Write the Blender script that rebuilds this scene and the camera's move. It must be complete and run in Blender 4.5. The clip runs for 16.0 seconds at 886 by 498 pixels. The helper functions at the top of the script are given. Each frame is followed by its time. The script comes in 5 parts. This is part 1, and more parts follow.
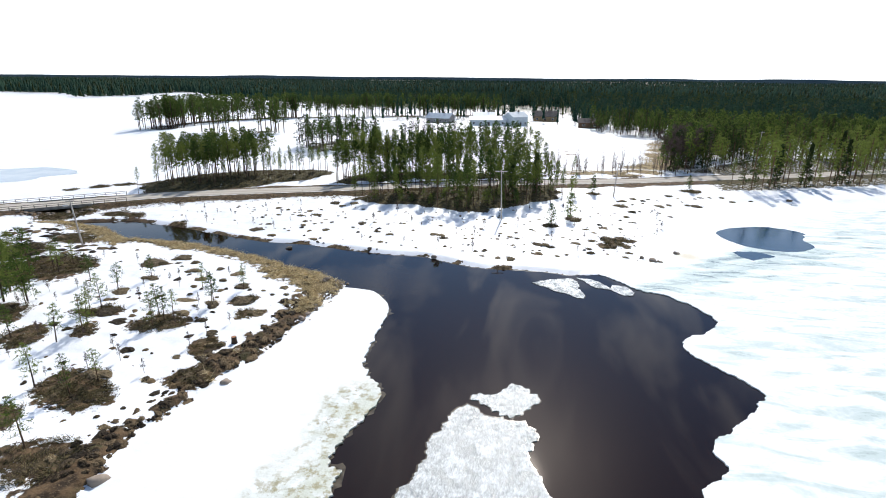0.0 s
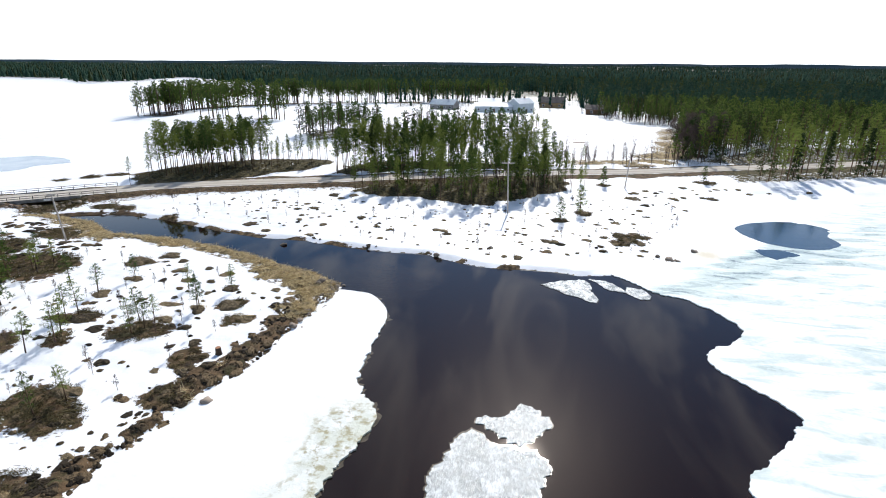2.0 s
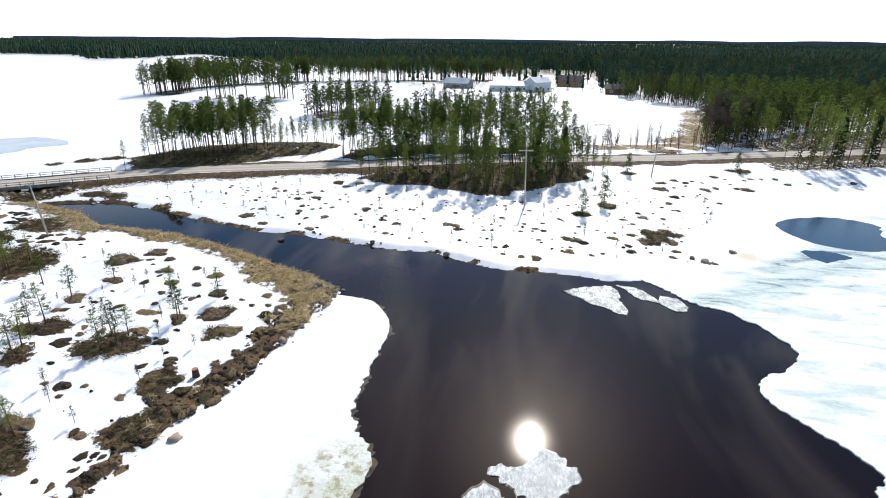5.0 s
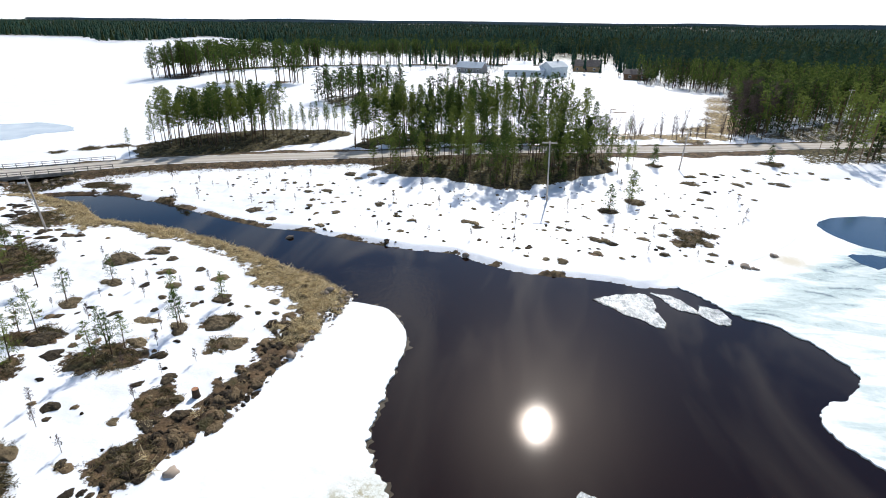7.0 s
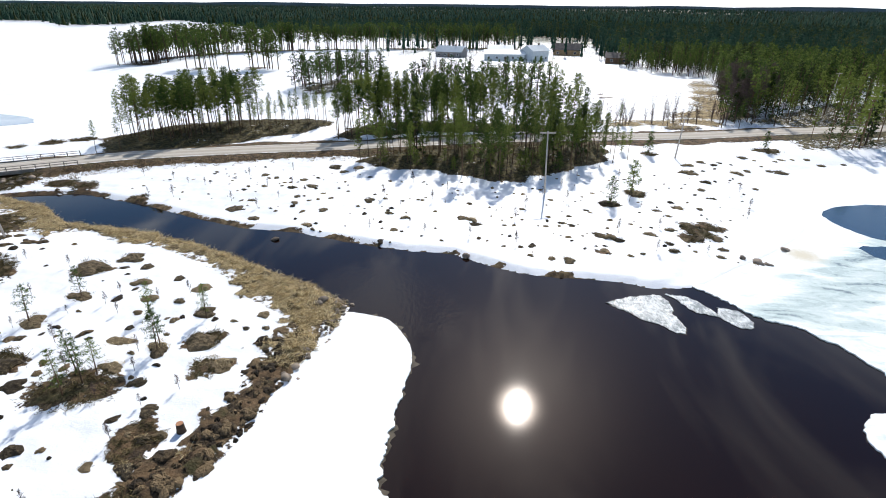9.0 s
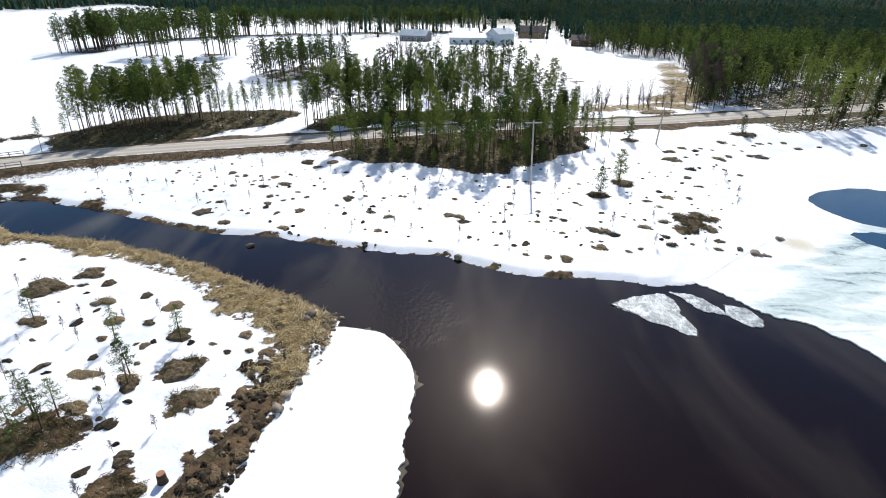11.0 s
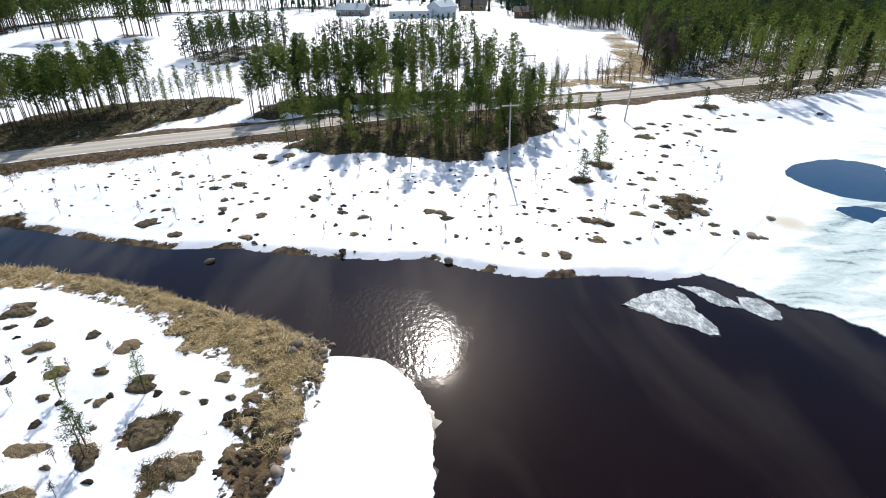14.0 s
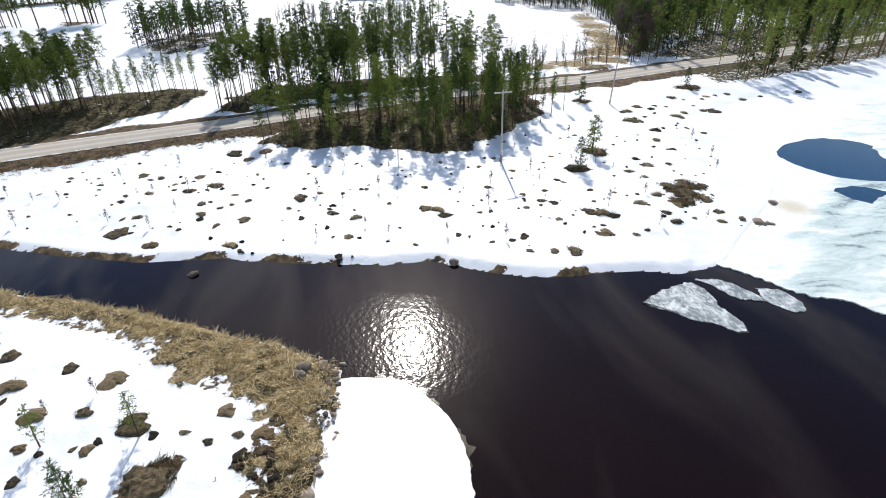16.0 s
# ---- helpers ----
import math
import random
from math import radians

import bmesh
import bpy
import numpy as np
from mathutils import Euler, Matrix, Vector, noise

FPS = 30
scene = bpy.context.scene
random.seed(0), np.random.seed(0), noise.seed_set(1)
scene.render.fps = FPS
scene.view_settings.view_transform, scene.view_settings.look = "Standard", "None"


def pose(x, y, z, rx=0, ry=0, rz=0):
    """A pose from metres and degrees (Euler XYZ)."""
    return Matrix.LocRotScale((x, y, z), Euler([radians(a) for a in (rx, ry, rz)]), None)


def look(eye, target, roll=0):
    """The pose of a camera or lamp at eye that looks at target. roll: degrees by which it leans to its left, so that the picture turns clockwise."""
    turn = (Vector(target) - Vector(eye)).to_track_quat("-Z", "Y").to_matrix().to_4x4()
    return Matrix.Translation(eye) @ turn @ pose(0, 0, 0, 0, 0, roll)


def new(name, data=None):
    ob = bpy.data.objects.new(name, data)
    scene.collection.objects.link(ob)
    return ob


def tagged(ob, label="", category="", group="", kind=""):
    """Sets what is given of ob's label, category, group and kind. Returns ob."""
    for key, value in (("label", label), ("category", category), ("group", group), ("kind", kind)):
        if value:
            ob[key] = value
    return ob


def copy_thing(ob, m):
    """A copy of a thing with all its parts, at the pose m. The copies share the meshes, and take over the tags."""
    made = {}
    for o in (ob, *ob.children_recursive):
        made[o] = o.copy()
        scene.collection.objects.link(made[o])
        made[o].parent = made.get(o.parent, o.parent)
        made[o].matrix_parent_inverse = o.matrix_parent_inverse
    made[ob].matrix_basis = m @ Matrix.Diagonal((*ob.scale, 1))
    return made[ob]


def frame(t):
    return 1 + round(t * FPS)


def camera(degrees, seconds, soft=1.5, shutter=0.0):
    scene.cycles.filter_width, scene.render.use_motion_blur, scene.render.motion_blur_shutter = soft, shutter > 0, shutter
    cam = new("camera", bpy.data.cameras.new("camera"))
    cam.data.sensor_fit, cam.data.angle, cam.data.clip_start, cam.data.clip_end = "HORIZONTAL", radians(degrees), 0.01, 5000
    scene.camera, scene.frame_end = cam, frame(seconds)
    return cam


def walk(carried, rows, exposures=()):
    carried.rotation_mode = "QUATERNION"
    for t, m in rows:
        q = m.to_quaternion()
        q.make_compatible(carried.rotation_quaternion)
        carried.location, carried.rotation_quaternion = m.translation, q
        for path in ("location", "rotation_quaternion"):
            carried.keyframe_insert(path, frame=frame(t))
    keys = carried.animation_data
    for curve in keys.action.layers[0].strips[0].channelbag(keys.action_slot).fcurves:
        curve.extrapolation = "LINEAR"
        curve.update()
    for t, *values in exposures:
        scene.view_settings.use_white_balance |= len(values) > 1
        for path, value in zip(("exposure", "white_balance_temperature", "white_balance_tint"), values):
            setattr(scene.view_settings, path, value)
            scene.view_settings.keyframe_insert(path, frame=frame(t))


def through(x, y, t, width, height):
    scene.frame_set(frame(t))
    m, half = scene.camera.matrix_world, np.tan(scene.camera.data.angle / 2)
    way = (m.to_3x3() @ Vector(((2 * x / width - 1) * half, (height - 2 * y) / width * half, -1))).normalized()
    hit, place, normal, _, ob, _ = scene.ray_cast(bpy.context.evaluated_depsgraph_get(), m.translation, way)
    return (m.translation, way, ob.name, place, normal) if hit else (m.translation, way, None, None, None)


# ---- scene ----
cam = camera(79.4, 16.0, soft=0.95)
PATH = [
    (0, (-0.344, 2.786, 25.158), (-0.55, 4.683, 24.559), 0.5),
    (0.5, (-0.438, 4.075, 25.185), (-0.647, 5.967, 24.573), 0.5),
    (1, (-0.514, 5.307, 25.223), (-0.726, 7.195, 24.598), 0.5),
    (1.5, (-0.572, 6.499, 25.247), (-0.789, 8.382, 24.61), 0.5),
    (2, (-0.743, 7.638, 25.272), (-0.962, 9.517, 24.625), 0.5),
    (2.5, (-0.851, 8.886, 25.281), (-1.073, 10.761, 24.621), 0.5),
    (3, (-0.856, 10.075, 25.311), (-1.085, 11.945, 24.64), 0.5),
    (3.5, (-0.826, 11.323, 25.327), (-1.065, 13.187, 24.645), 0.4),
    (6, (-2.181, 17.176, 25.35), (-2.463, 19.01, 24.603), 0.8),
    (6.5, (-2.641, 18.317, 25.407), (-2.934, 20.143, 24.647), 0.8),
    (7, (-3.221, 19.42, 25.508), (-3.514, 21.242, 24.735), 0.7),
    (7.5, (-3.876, 20.509, 25.529), (-4.167, 22.325, 24.743), 0.8),
    (8, (-4.549, 21.546, 25.524), (-4.822, 23.359, 24.726), 0.8),
    (8.5, (-5.377, 22.555, 25.499), (-5.618, 24.368, 24.688), 0.7),
    (9, (-6.15, 23.417, 25.455), (-6.36, 25.228, 24.634), 0.6),
    (11.5, (-9.881, 28.086, 25.598), (-9.936, 29.879, 24.714), 0.4),
    (12, (-10.683, 29.016, 25.581), (-10.711, 30.804, 24.685), 0.4),
    (12.5, (-11.512, 29.981, 25.521), (-11.499, 31.764, 24.614), 0.3),
    (13, (-12.113, 30.979, 25.568), (-12.066, 32.754, 24.647), 0.2),
    (13.5, (-12.743, 31.963, 25.606), (-12.664, 33.73, 24.671), -0.0),
    (14, (-13.431, 32.992, 25.593), (-13.31, 34.749, 24.644), -0.1),
    (14.5, (-14.298, 33.964, 25.594), (-14.134, 35.71, 24.632), -0.3),
    (15, (-15.135, 35.014, 25.551), (-14.942, 36.749, 24.574), -0.2),
    (15.5, (-15.857, 35.996, 25.503), (-15.639, 37.72, 24.514), -0.4),
    (16, (-16.559, 36.888, 25.453), (-16.317, 38.602, 24.452), -0.5),
]
walk(cam, [(t, look(eye, target, roll)) for t, eye, target, roll in PATH], exposures=[(0, 0.12), (16, 0.12)])

# ---- world, sun, exposure ----
SUN_ELEV, SUN_RIGHT = 40.2, 3.6          # degrees; to the right of +y
world = bpy.data.worlds.new("sky")
scene.world = world
world.use_nodes = True
wn, wl = world.node_tree.nodes, world.node_tree.links
wn.clear()
sky = wn.new("ShaderNodeTexSky")
sky.sky_type, sky.sun_disc = "NISHITA", False
sky.sun_elevation, sky.sun_rotation = radians(SUN_ELEV), radians(SUN_RIGHT)
sky.air_density, sky.dust_density, sky.ozone_density = 1.0, 0.15, 2.5
bg = wn.new("ShaderNodeBackground")
bg.inputs["Strength"].default_value = 0.145
wout = wn.new("ShaderNodeOutputWorld")
# thin cirrus on a high plane, a milky veil towards the horizon and the bright haze round the sun
def wnode(kind, ins=(), operation=None):
    n = wn.new(kind)
    if operation:
        n.operation = operation
    for key, v in dict(ins).items():
        if hasattr(v, "is_output"):
            wl.new(v, n.inputs[key])
        else:
            n.inputs[key].default_value = v
    return n


way = wn.new("ShaderNodeTexCoord").outputs["Generated"]
sep = wnode("ShaderNodeSeparateXYZ", {0: way}).outputs
up = wnode("ShaderNodeMath", {0: sep[2], 1: 0.06}, "MAXIMUM").outputs[0]
px, py = (wnode("ShaderNodeMath", {0: sep[n], 1: up}, "DIVIDE").outputs[0] for n in (0, 1))
plane = wnode("ShaderNodeCombineXYZ", {0: px, 1: py}).outputs[0]
plane = wnode("ShaderNodeMapping", {"Vector": plane, "Scale": (3.2, 0.9, 1.0), "Rotation": (0, 0, 0.25)}).outputs[0]
wisp = wnode("ShaderNodeTexNoise", {"Vector": plane, "Scale": 1.0, "Detail": 6.0, "Roughness": 0.55, "Distortion": 0.8}).outputs["Fac"]
wisp = wnode("ShaderNodeMapRange", {"Value": wisp, "From Min": 0.47, "From Max": 0.72, "To Min": 0.0, "To Max": 0.5}).outputs[0]
veil = wnode("ShaderNodeMapRange", {"Value": sep[2], "From Min": 0.1, "From Max": 0.3, "To Min": 0.95, "To Max": 0.0}).outputs[0]
cover = wnode("ShaderNodeMath", {0: wisp, 1: veil}, "MAXIMUM").outputs[0]
deep_sky = wnode("ShaderNodeHueSaturation", {"Saturation": 1.3, "Value": 0.7, "Color": sky.outputs["Color"]}).outputs[0]
cloud = wnode("ShaderNodeMixRGB", {0: cover, 1: deep_sky, 2: (8.4, 9.0, 9.4, 1)}).outputs[0]
SUN_WAY = Vector((math.sin(radians(SUN_RIGHT)) * math.cos(radians(SUN_ELEV)), math.cos(radians(SUN_RIGHT)) * math.cos(radians(SUN_ELEV)), math.sin(radians(SUN_ELEV))))
near = wnode("ShaderNodeVectorMath", {0: way, 1: SUN_WAY}, "DOT_PRODUCT").outputs["Value"]
near = wnode("ShaderNodeMath", {0: near, 1: 0.0}, "MAXIMUM").outputs[0]
glow = wnode("ShaderNodeMath", {0: wnode("ShaderNodeMath", {0: near, 1: 120.0}, "POWER").outputs[0], 1: 17.0}, "MULTIPLY").outputs[0]
wide = wnode("ShaderNodeMath", {0: wnode("ShaderNodeMath", {0: near, 1: 9.0}, "POWER").outputs[0], 1: wnode("ShaderNodeMath", {0: wisp, 1: 9.0}, "MULTIPLY").outputs[0]}, "MULTIPLY").outputs[0]
broad = wnode("ShaderNodeMath", {0: wnode("ShaderNodeMath", {0: near, 1: 16.0}, "POWER").outputs[0], 1: 1.9}, "MULTIPLY").outputs[0]
aureole = wnode("ShaderNodeMath", {0: wnode("ShaderNodeMath", {0: near, 1: 3800.0}, "POWER").outputs[0], 1: 620.0}, "MULTIPLY").outputs[0]
halo = wnode("ShaderNodeMath", {0: wnode("ShaderNodeMath", {0: glow, 1: wide}, "ADD").outputs[0], 1: broad}, "ADD").outputs[0]
halo = wnode("ShaderNodeMath", {0: halo, 1: aureole}, "ADD").outputs[0]
halo = wnode("ShaderNodeMixRGB", {0: 1.0, 1: halo, 2: (1.0, 0.85, 0.73, 1)})
halo.blend_type = "MULTIPLY"
total = wnode("ShaderNodeMixRGB", {0: 1.0, 1: cloud, 2: halo.outputs[0]})
total.blend_type = "ADD"
wl.new(total.outputs[0], bg.inputs["Color"])
wl.new(bg.outputs["Background"], wout.inputs["Surface"])

sun = new("sun", bpy.data.lights.new("sun", "SUN"))
sun.data.energy, sun.data.angle, sun.data.color = 4.6, radians(0.53), (1.0, 0.965, 0.91)
sun.matrix_world = look((400 * math.sin(radians(SUN_RIGHT)), 400 * math.cos(radians(SUN_RIGHT)), 400 * math.tan(radians(SUN_ELEV))), (0, 0, 0))


# ---- materials ----
class Mat:
    """A node material under construction."""

    def __init__(self, name):
        self.m = bpy.data.materials.new(name)
        self.m.use_nodes = True
        self.t = self.m.node_tree
        self.t.nodes.clear()
        self.out = self.t.nodes.new("ShaderNodeOutputMaterial")
        self.geo = self.t.nodes.new("ShaderNodeNewGeometry").outputs["Position"]

    def node(self, kind, ins=(), operation=None, smooth=False, named=None):
        n = self.t.nodes.new(kind)
        if operation:
            n.operation = operation
        if smooth:
            n.interpolation_type = "SMOOTHSTEP"
        if named:
            n.attribute_name = named
        for k, v in dict(ins).items():
            if hasattr(v, "is_output"):
                self.t.links.new(v, n.inputs[k])
            else:
                n.inputs[k].default_value = v
        return n

    def noise(self, scale, detail=4.0, rough=0.55, vec=None, distort=0.0):
        return self.node("ShaderNodeTexNoise", {"Vector": vec or self.geo, "Scale": scale, "Detail": detail, "Roughness": rough, "Distortion": distort}).outputs["Fac"]

    def stretch(self, sx, sy, sz, rz=0.0):
        return self.node("ShaderNodeMapping", {"Vector": self.geo, "Scale": (sx, sy, sz), "Rotation": (0, 0, radians(rz))}).outputs["Vector"]

    def ramp(self, v, lo, hi, a=0.0, b=1.0):
        return self.node("ShaderNodeMapRange", {"Value": v, "From Min": lo, "From Max": hi, "To Min": a, "To Max": b}, smooth=True).outputs["Result"]

    def math(self, op, a, b=0.0):
        return self.node("ShaderNodeMath", {0: a, 1: b}, operation=op).outputs[0]

    def mix(self, f, a, b):
        a = a if hasattr(a, "is_output") else (*a, 1)
        b = b if hasattr(b, "is_output") else (*b, 1)
        return self.node("ShaderNodeMixRGB", {0: f, 1: a, 2: b}).outputs[0]

    def attr(self, name):
        return self.node("ShaderNodeAttribute", named=name).outputs["Fac"]

    def rand(self):
        return self.node("ShaderNodeObjectInfo").outputs["Random"]

    def island(self):
        return self.t.nodes.new("ShaderNodeNewGeometry").outputs["Random Per Island"]

    def bump(self, h, strength=0.5, dist=0.05):
        return self.node("ShaderNodeBump", {"Height": h, "Strength": strength, "Distance": dist}).outputs["Normal"]

    def done(self, color, rough=0.8, normal=None, metal=0.0, spec=0.5, ior=1.45, through=None):
        color = color if hasattr(color, "is_output") else (*color, 1)
        ins = {"Base Color": color, "Roughness": rough, "Metallic": metal, "Specular IOR Level": spec, "IOR": ior}
        if normal:
            ins["Normal"] = normal
        b = self.node("ShaderNodeBsdfPrincipled", ins).outputs[0]
        if through:
            tr = self.node("ShaderNodeBsdfTranslucent", {"Color": color}).outputs[0]
            b = self.node("ShaderNodeMixShader", {0: through, 1: b, 2: tr}).outputs[0]
        self.t.links.new(b, self.out.inputs["Surface"])
        return self.m


def mat_ground():
    """Old spring snow, with bare ground where the attribute says so."""
    k = Mat("snow_and_heath")
    fine, mid, big = k.noise(7.0, 6), k.noise(1.1, 5), k.noise(0.16, 3)
    bare = k.attr("bare")
    edge = k.math("ADD", bare, k.math("MULTIPLY", k.math("SUBTRACT", k.noise(1.5, 7, 0.68), 0.5), 1.5))
    mask = k.ramp(edge, 0.47, 0.55)
    dry = k.attr("dry")
    # dry-grass ground, darkened in colour for the shade in gaps between blades
    tan = k.mix(k.ramp(fine, 0.3, 0.7), (0.13, 0.092, 0.042), (0.46, 0.355, 0.19))
    tan = k.mix(k.ramp(k.noise(0.8, 5, 0.6), 0.48, 0.62), tan, (0.085, 0.062, 0.03))
    peat = k.mix(k.ramp(mid, 0.35, 0.65), (0.03, 0.02, 0.012), (0.14, 0.088, 0.046))
    peat = k.mix(k.ramp(fine, 0.5, 0.75), peat, (0.17, 0.12, 0.065))
    heath_shade = k.mix(k.ramp(k.noise(0.45, 4), 0.52, 0.72), peat, (0.06, 0.056, 0.022))
    # dark heath under the trees, with their shade painted into its tone
    shaded_heath = k.attr("heath_shade")
    heath_shade = k.mix(k.math("MULTIPLY", shaded_heath, 0.9), heath_shade, k.mix(k.ramp(k.noise(1.6, 6, 0.65), 0.4, 0.62), (0.022, 0.02, 0.009), (0.13, 0.108, 0.042)))
    soil = k.mix(k.ramp(k.math("ADD", dry, k.math("MULTIPLY", k.math("SUBTRACT", mid, 0.5), 0.5)), 0.35, 0.65), heath_shade, tan)
    snow = k.mix(k.ramp(big, 0.4, 0.75), (0.84, 0.85, 0.87), (0.77, 0.785, 0.8))
    snow = k.mix(k.ramp(k.noise(14.0, 3), 0.72, 0.8), snow, (0.5, 0.46, 0.4))
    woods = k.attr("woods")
    # dark green tone that fills the ground between distant trees
    woods_fill = k.mix(k.ramp(k.noise(0.5, 5), 0.42, 0.58), (0.035, 0.045, 0.02), (0.07, 0.08, 0.035))
    col = k.mix(k.math("MULTIPLY", woods, 1.0), k.mix(mask, snow, soil), woods_fill)
    h = k.math("ADD", k.math("MULTIPLY", mid, 0.6), k.math("MULTIPLY", k.noise(9.0, 5), k.math("ADD", 0.12, k.math("MULTIPLY", mask, 0.9))))
    return k.done(col, k.ramp(mask, 0, 1, 0.55, 0.95), k.bump(h, 0.7, 0.16), spec=0.3)


def mat_water():
    """Peat-brown river water: still on the lake, rippled where the river runs in."""
    k = Mat("peat_water")
    p = k.node("ShaderNodeSeparateXYZ", {0: k.geo})
    dx, dy = k.math("SUBTRACT", p.outputs[0], -16.5), k.math("SUBTRACT", p.outputs[1], 66.8)
    d = k.math("SQRT", k.math("ADD", k.math("MULTIPLY", dx, dx), k.math("MULTIPLY", k.math("MULTIPLY", dy, dy), 1.0)))
    run = k.ramp(k.math("ADD", d, k.math("MULTIPLY", k.noise(0.25, 3), 6.0)), 7.6, 11.2, 1.0, 0.0)
    small = k.noise(1.3, 2, 0.5, k.stretch(1.0, 1.4, 1, 25))
    chop = k.noise(2.7, 0, 0.4, k.stretch(1.0, 0.7, 1, -20))
    fine = k.noise(6.0, 0, 0.4, k.stretch(1.0, 0.8, 1, 15))
    h = k.math("ADD", k.math("MULTIPLY", small, 0.006), k.math("MULTIPLY", run, k.math("ADD", k.math("MULTIPLY", chop, 0.42), k.math("MULTIPLY", fine, 0.18))))
    n = k.bump(h, 1.0, 0.03)
    deep = k.mix(k.noise(0.12, 3), (0.006, 0.0021, 0.0011), (0.0105, 0.0038, 0.002))
    return k.done(deep, k.ramp(run, 0, 0.6, 0.035, 0.075), n, spec=0.44, ior=1.333)


def mat_pool():
    """Shallow meltwater over ice, ruffled by the wind; reflected sky blue is in its colour."""
    k = Mat("meltwater")
    n = k.bump(k.noise(3.0, 3, 0.5), 1.0, 0.012)
    return k.done(k.mix(k.noise(0.4, 4), (0.010, 0.036, 0.078), (0.02, 0.055, 0.11)), 0.1, n, ior=1.333)


def mat_ice():
    """Wet lake ice under a thin crust of snow, streaked with grey-green slush."""
    k = Mat("lake_ice")
    streak = k.noise(0.42, 7, 0.58, k.stretch(0.4, 1.25, 1, 24), 0.7)
    small = k.noise(2.4, 6)
    p = k.node("ShaderNodeSeparateXYZ", {0: k.geo})
    # slushier close to the river mouth and round the meltwater pools
    line = k.math("SUBTRACT", p.outputs[1], k.math("ADD", 59.5, k.math("MULTIPLY", p.outputs[0], 0.62)))
    wet = k.math("MULTIPLY", k.ramp(k.math("ABSOLUTE", line), 1.5, 9.0, 0.15, 0.0), k.ramp(p.outputs[0], 60.0, 42.0, 0.3, 1.0))
    v = k.math("ADD", k.math("ADD", streak, wet), k.math("MULTIPLY", k.math("SUBTRACT", small, 0.5), 0.16))
    v = k.math("SUBTRACT", v, k.ramp(k.math("SUBTRACT", p.outputs[1], p.outputs[0]), 49.0, 56.0, 0.0, 0.2))
    col = k.mix(k.ramp(v, 0.43, 0.66), (0.83, 0.85, 0.85), (0.52, 0.60, 0.575))
    col = k.mix(k.ramp(v, 0.70, 0.78), col, (0.22, 0.27, 0.28))
    col = k.mix(k.ramp(v, 0.80, 0.88), col, (0.05, 0.075, 0.095))
    dx, dy = k.math("SUBTRACT", p.outputs[0], 28.4), k.math("SUBTRACT", p.outputs[1], 83.4)
    mud = k.math("SQRT", k.math("ADD", k.math("MULTIPLY", dx, dx), k.math("MULTIPLY", dy, dy)))
    col = k.mix(k.math("MULTIPLY", k.ramp(k.math("ADD", mud, k.math("MULTIPLY", small, 1.6)), 1.2, 4.0, 1.0, 0.0), 0.75), col, (0.52, 0.44, 0.28))
    return k.done(col, k.ramp(v, 0.5, 0.74, 0.55, 0.18), k.bump(k.math("ADD", small, streak), 0.4, 0.06), spec=0.5, ior=1.31)


def mat_shelf():
    """Smooth snow-covered shore ice, thinning to yellowish and grey slush at its broken southern edge."""
    k = Mat("shore_ice")
    p = k.node("ShaderNodeSeparateXYZ", {0: k.geo})
    wob = k.math("MULTIPLY", k.math("SUBTRACT", k.noise(0.28, 5, 0.6), 0.5), 9.0)
    edge = k.ramp(k.math("ADD", p.outputs[0], wob), -17.5, -10.8)
    south = k.ramp(p.outputs[1], 38.0, 48.0, 1.0, 0.1)
    wet = k.math("MULTIPLY", edge, south)
    col = k.mix(k.ramp(k.noise(0.5, 4), 0.4, 0.7), (0.83, 0.845, 0.86), (0.76, 0.785, 0.785))
    col = k.mix(k.math("MULTIPLY", wet, k.ramp(k.noise(0.45, 6, 0.65), 0.3, 0.55)), col, (0.56, 0.58, 0.49))
    stain = k.math("MULTIPLY", k.ramp(wet, 0.3, 0.8), k.ramp(k.noise(1.1, 7, 0.7), 0.47, 0.62))
    col = k.mix(stain, col, (0.34, 0.31, 0.19))
    h = k.math("ADD", k.noise(1.6, 6), k.math("MULTIPLY", k.noise(5.0, 4), k.math("MULTIPLY", wet, 0.8)))
    return k.done(col, k.ramp(wet, 0.2, 0.9, 0.5, 0.22), k.bump(h, 0.5, 0.07), spec=0.35)


def mat_floe():
    """Rotten candled ice: glassy grey needles and cracks between white crust."""
    k = Mat("rotten_ice")
    grain = k.noise(6.5, 6, 0.7, k.stretch(1.0, 0.4, 1, -35))
    crust = k.noise(0.9, 5, 0.6, None, 0.6)
    v = k.math("ADD", k.math("MULTIPLY", grain, 0.55), k.math("MULTIPLY", crust, 0.55))
    col = k.mix(k.ramp(v, 0.47, 0.69), (0.20, 0.225, 0.23), (0.66, 0.69, 0.695))
    return k.done(col, k.ramp(v, 0.42, 0.6, 0.12, 0.42), k.bump(v, 0.9, 0.08), ior=1.31)


def mat_road():
    k = Mat("gravel_road")
    u = k.attr("across")
    n = k.noise(2.5, 6)
    col = k.mix(n, (0.30, 0.265, 0.22), (0.46, 0.42, 0.36))
    track = k.math("MULTIPLY", k.ramp(k.math("ABSOLUTE", k.math("SUBTRACT", k.math("ABSOLUTE", u), 0.38)), 0.02, 0.22, 1, 0), 0.7)
    col = k.mix(track, col, (0.52, 0.48, 0.42))
    slush = k.math("MULTIPLY", k.ramp(k.math("ABSOLUTE", u), 0.78, 0.98), k.ramp(k.noise(0.5, 4, 0.6, k.stretch(1, 1, 1)), 0.46, 0.56))
    col = k.mix(slush, col, (0.72, 0.71, 0.69))
    return k.done(col, 0.9, k.bump(k.noise(9, 5), 0.5, 0.03), spec=0.2)


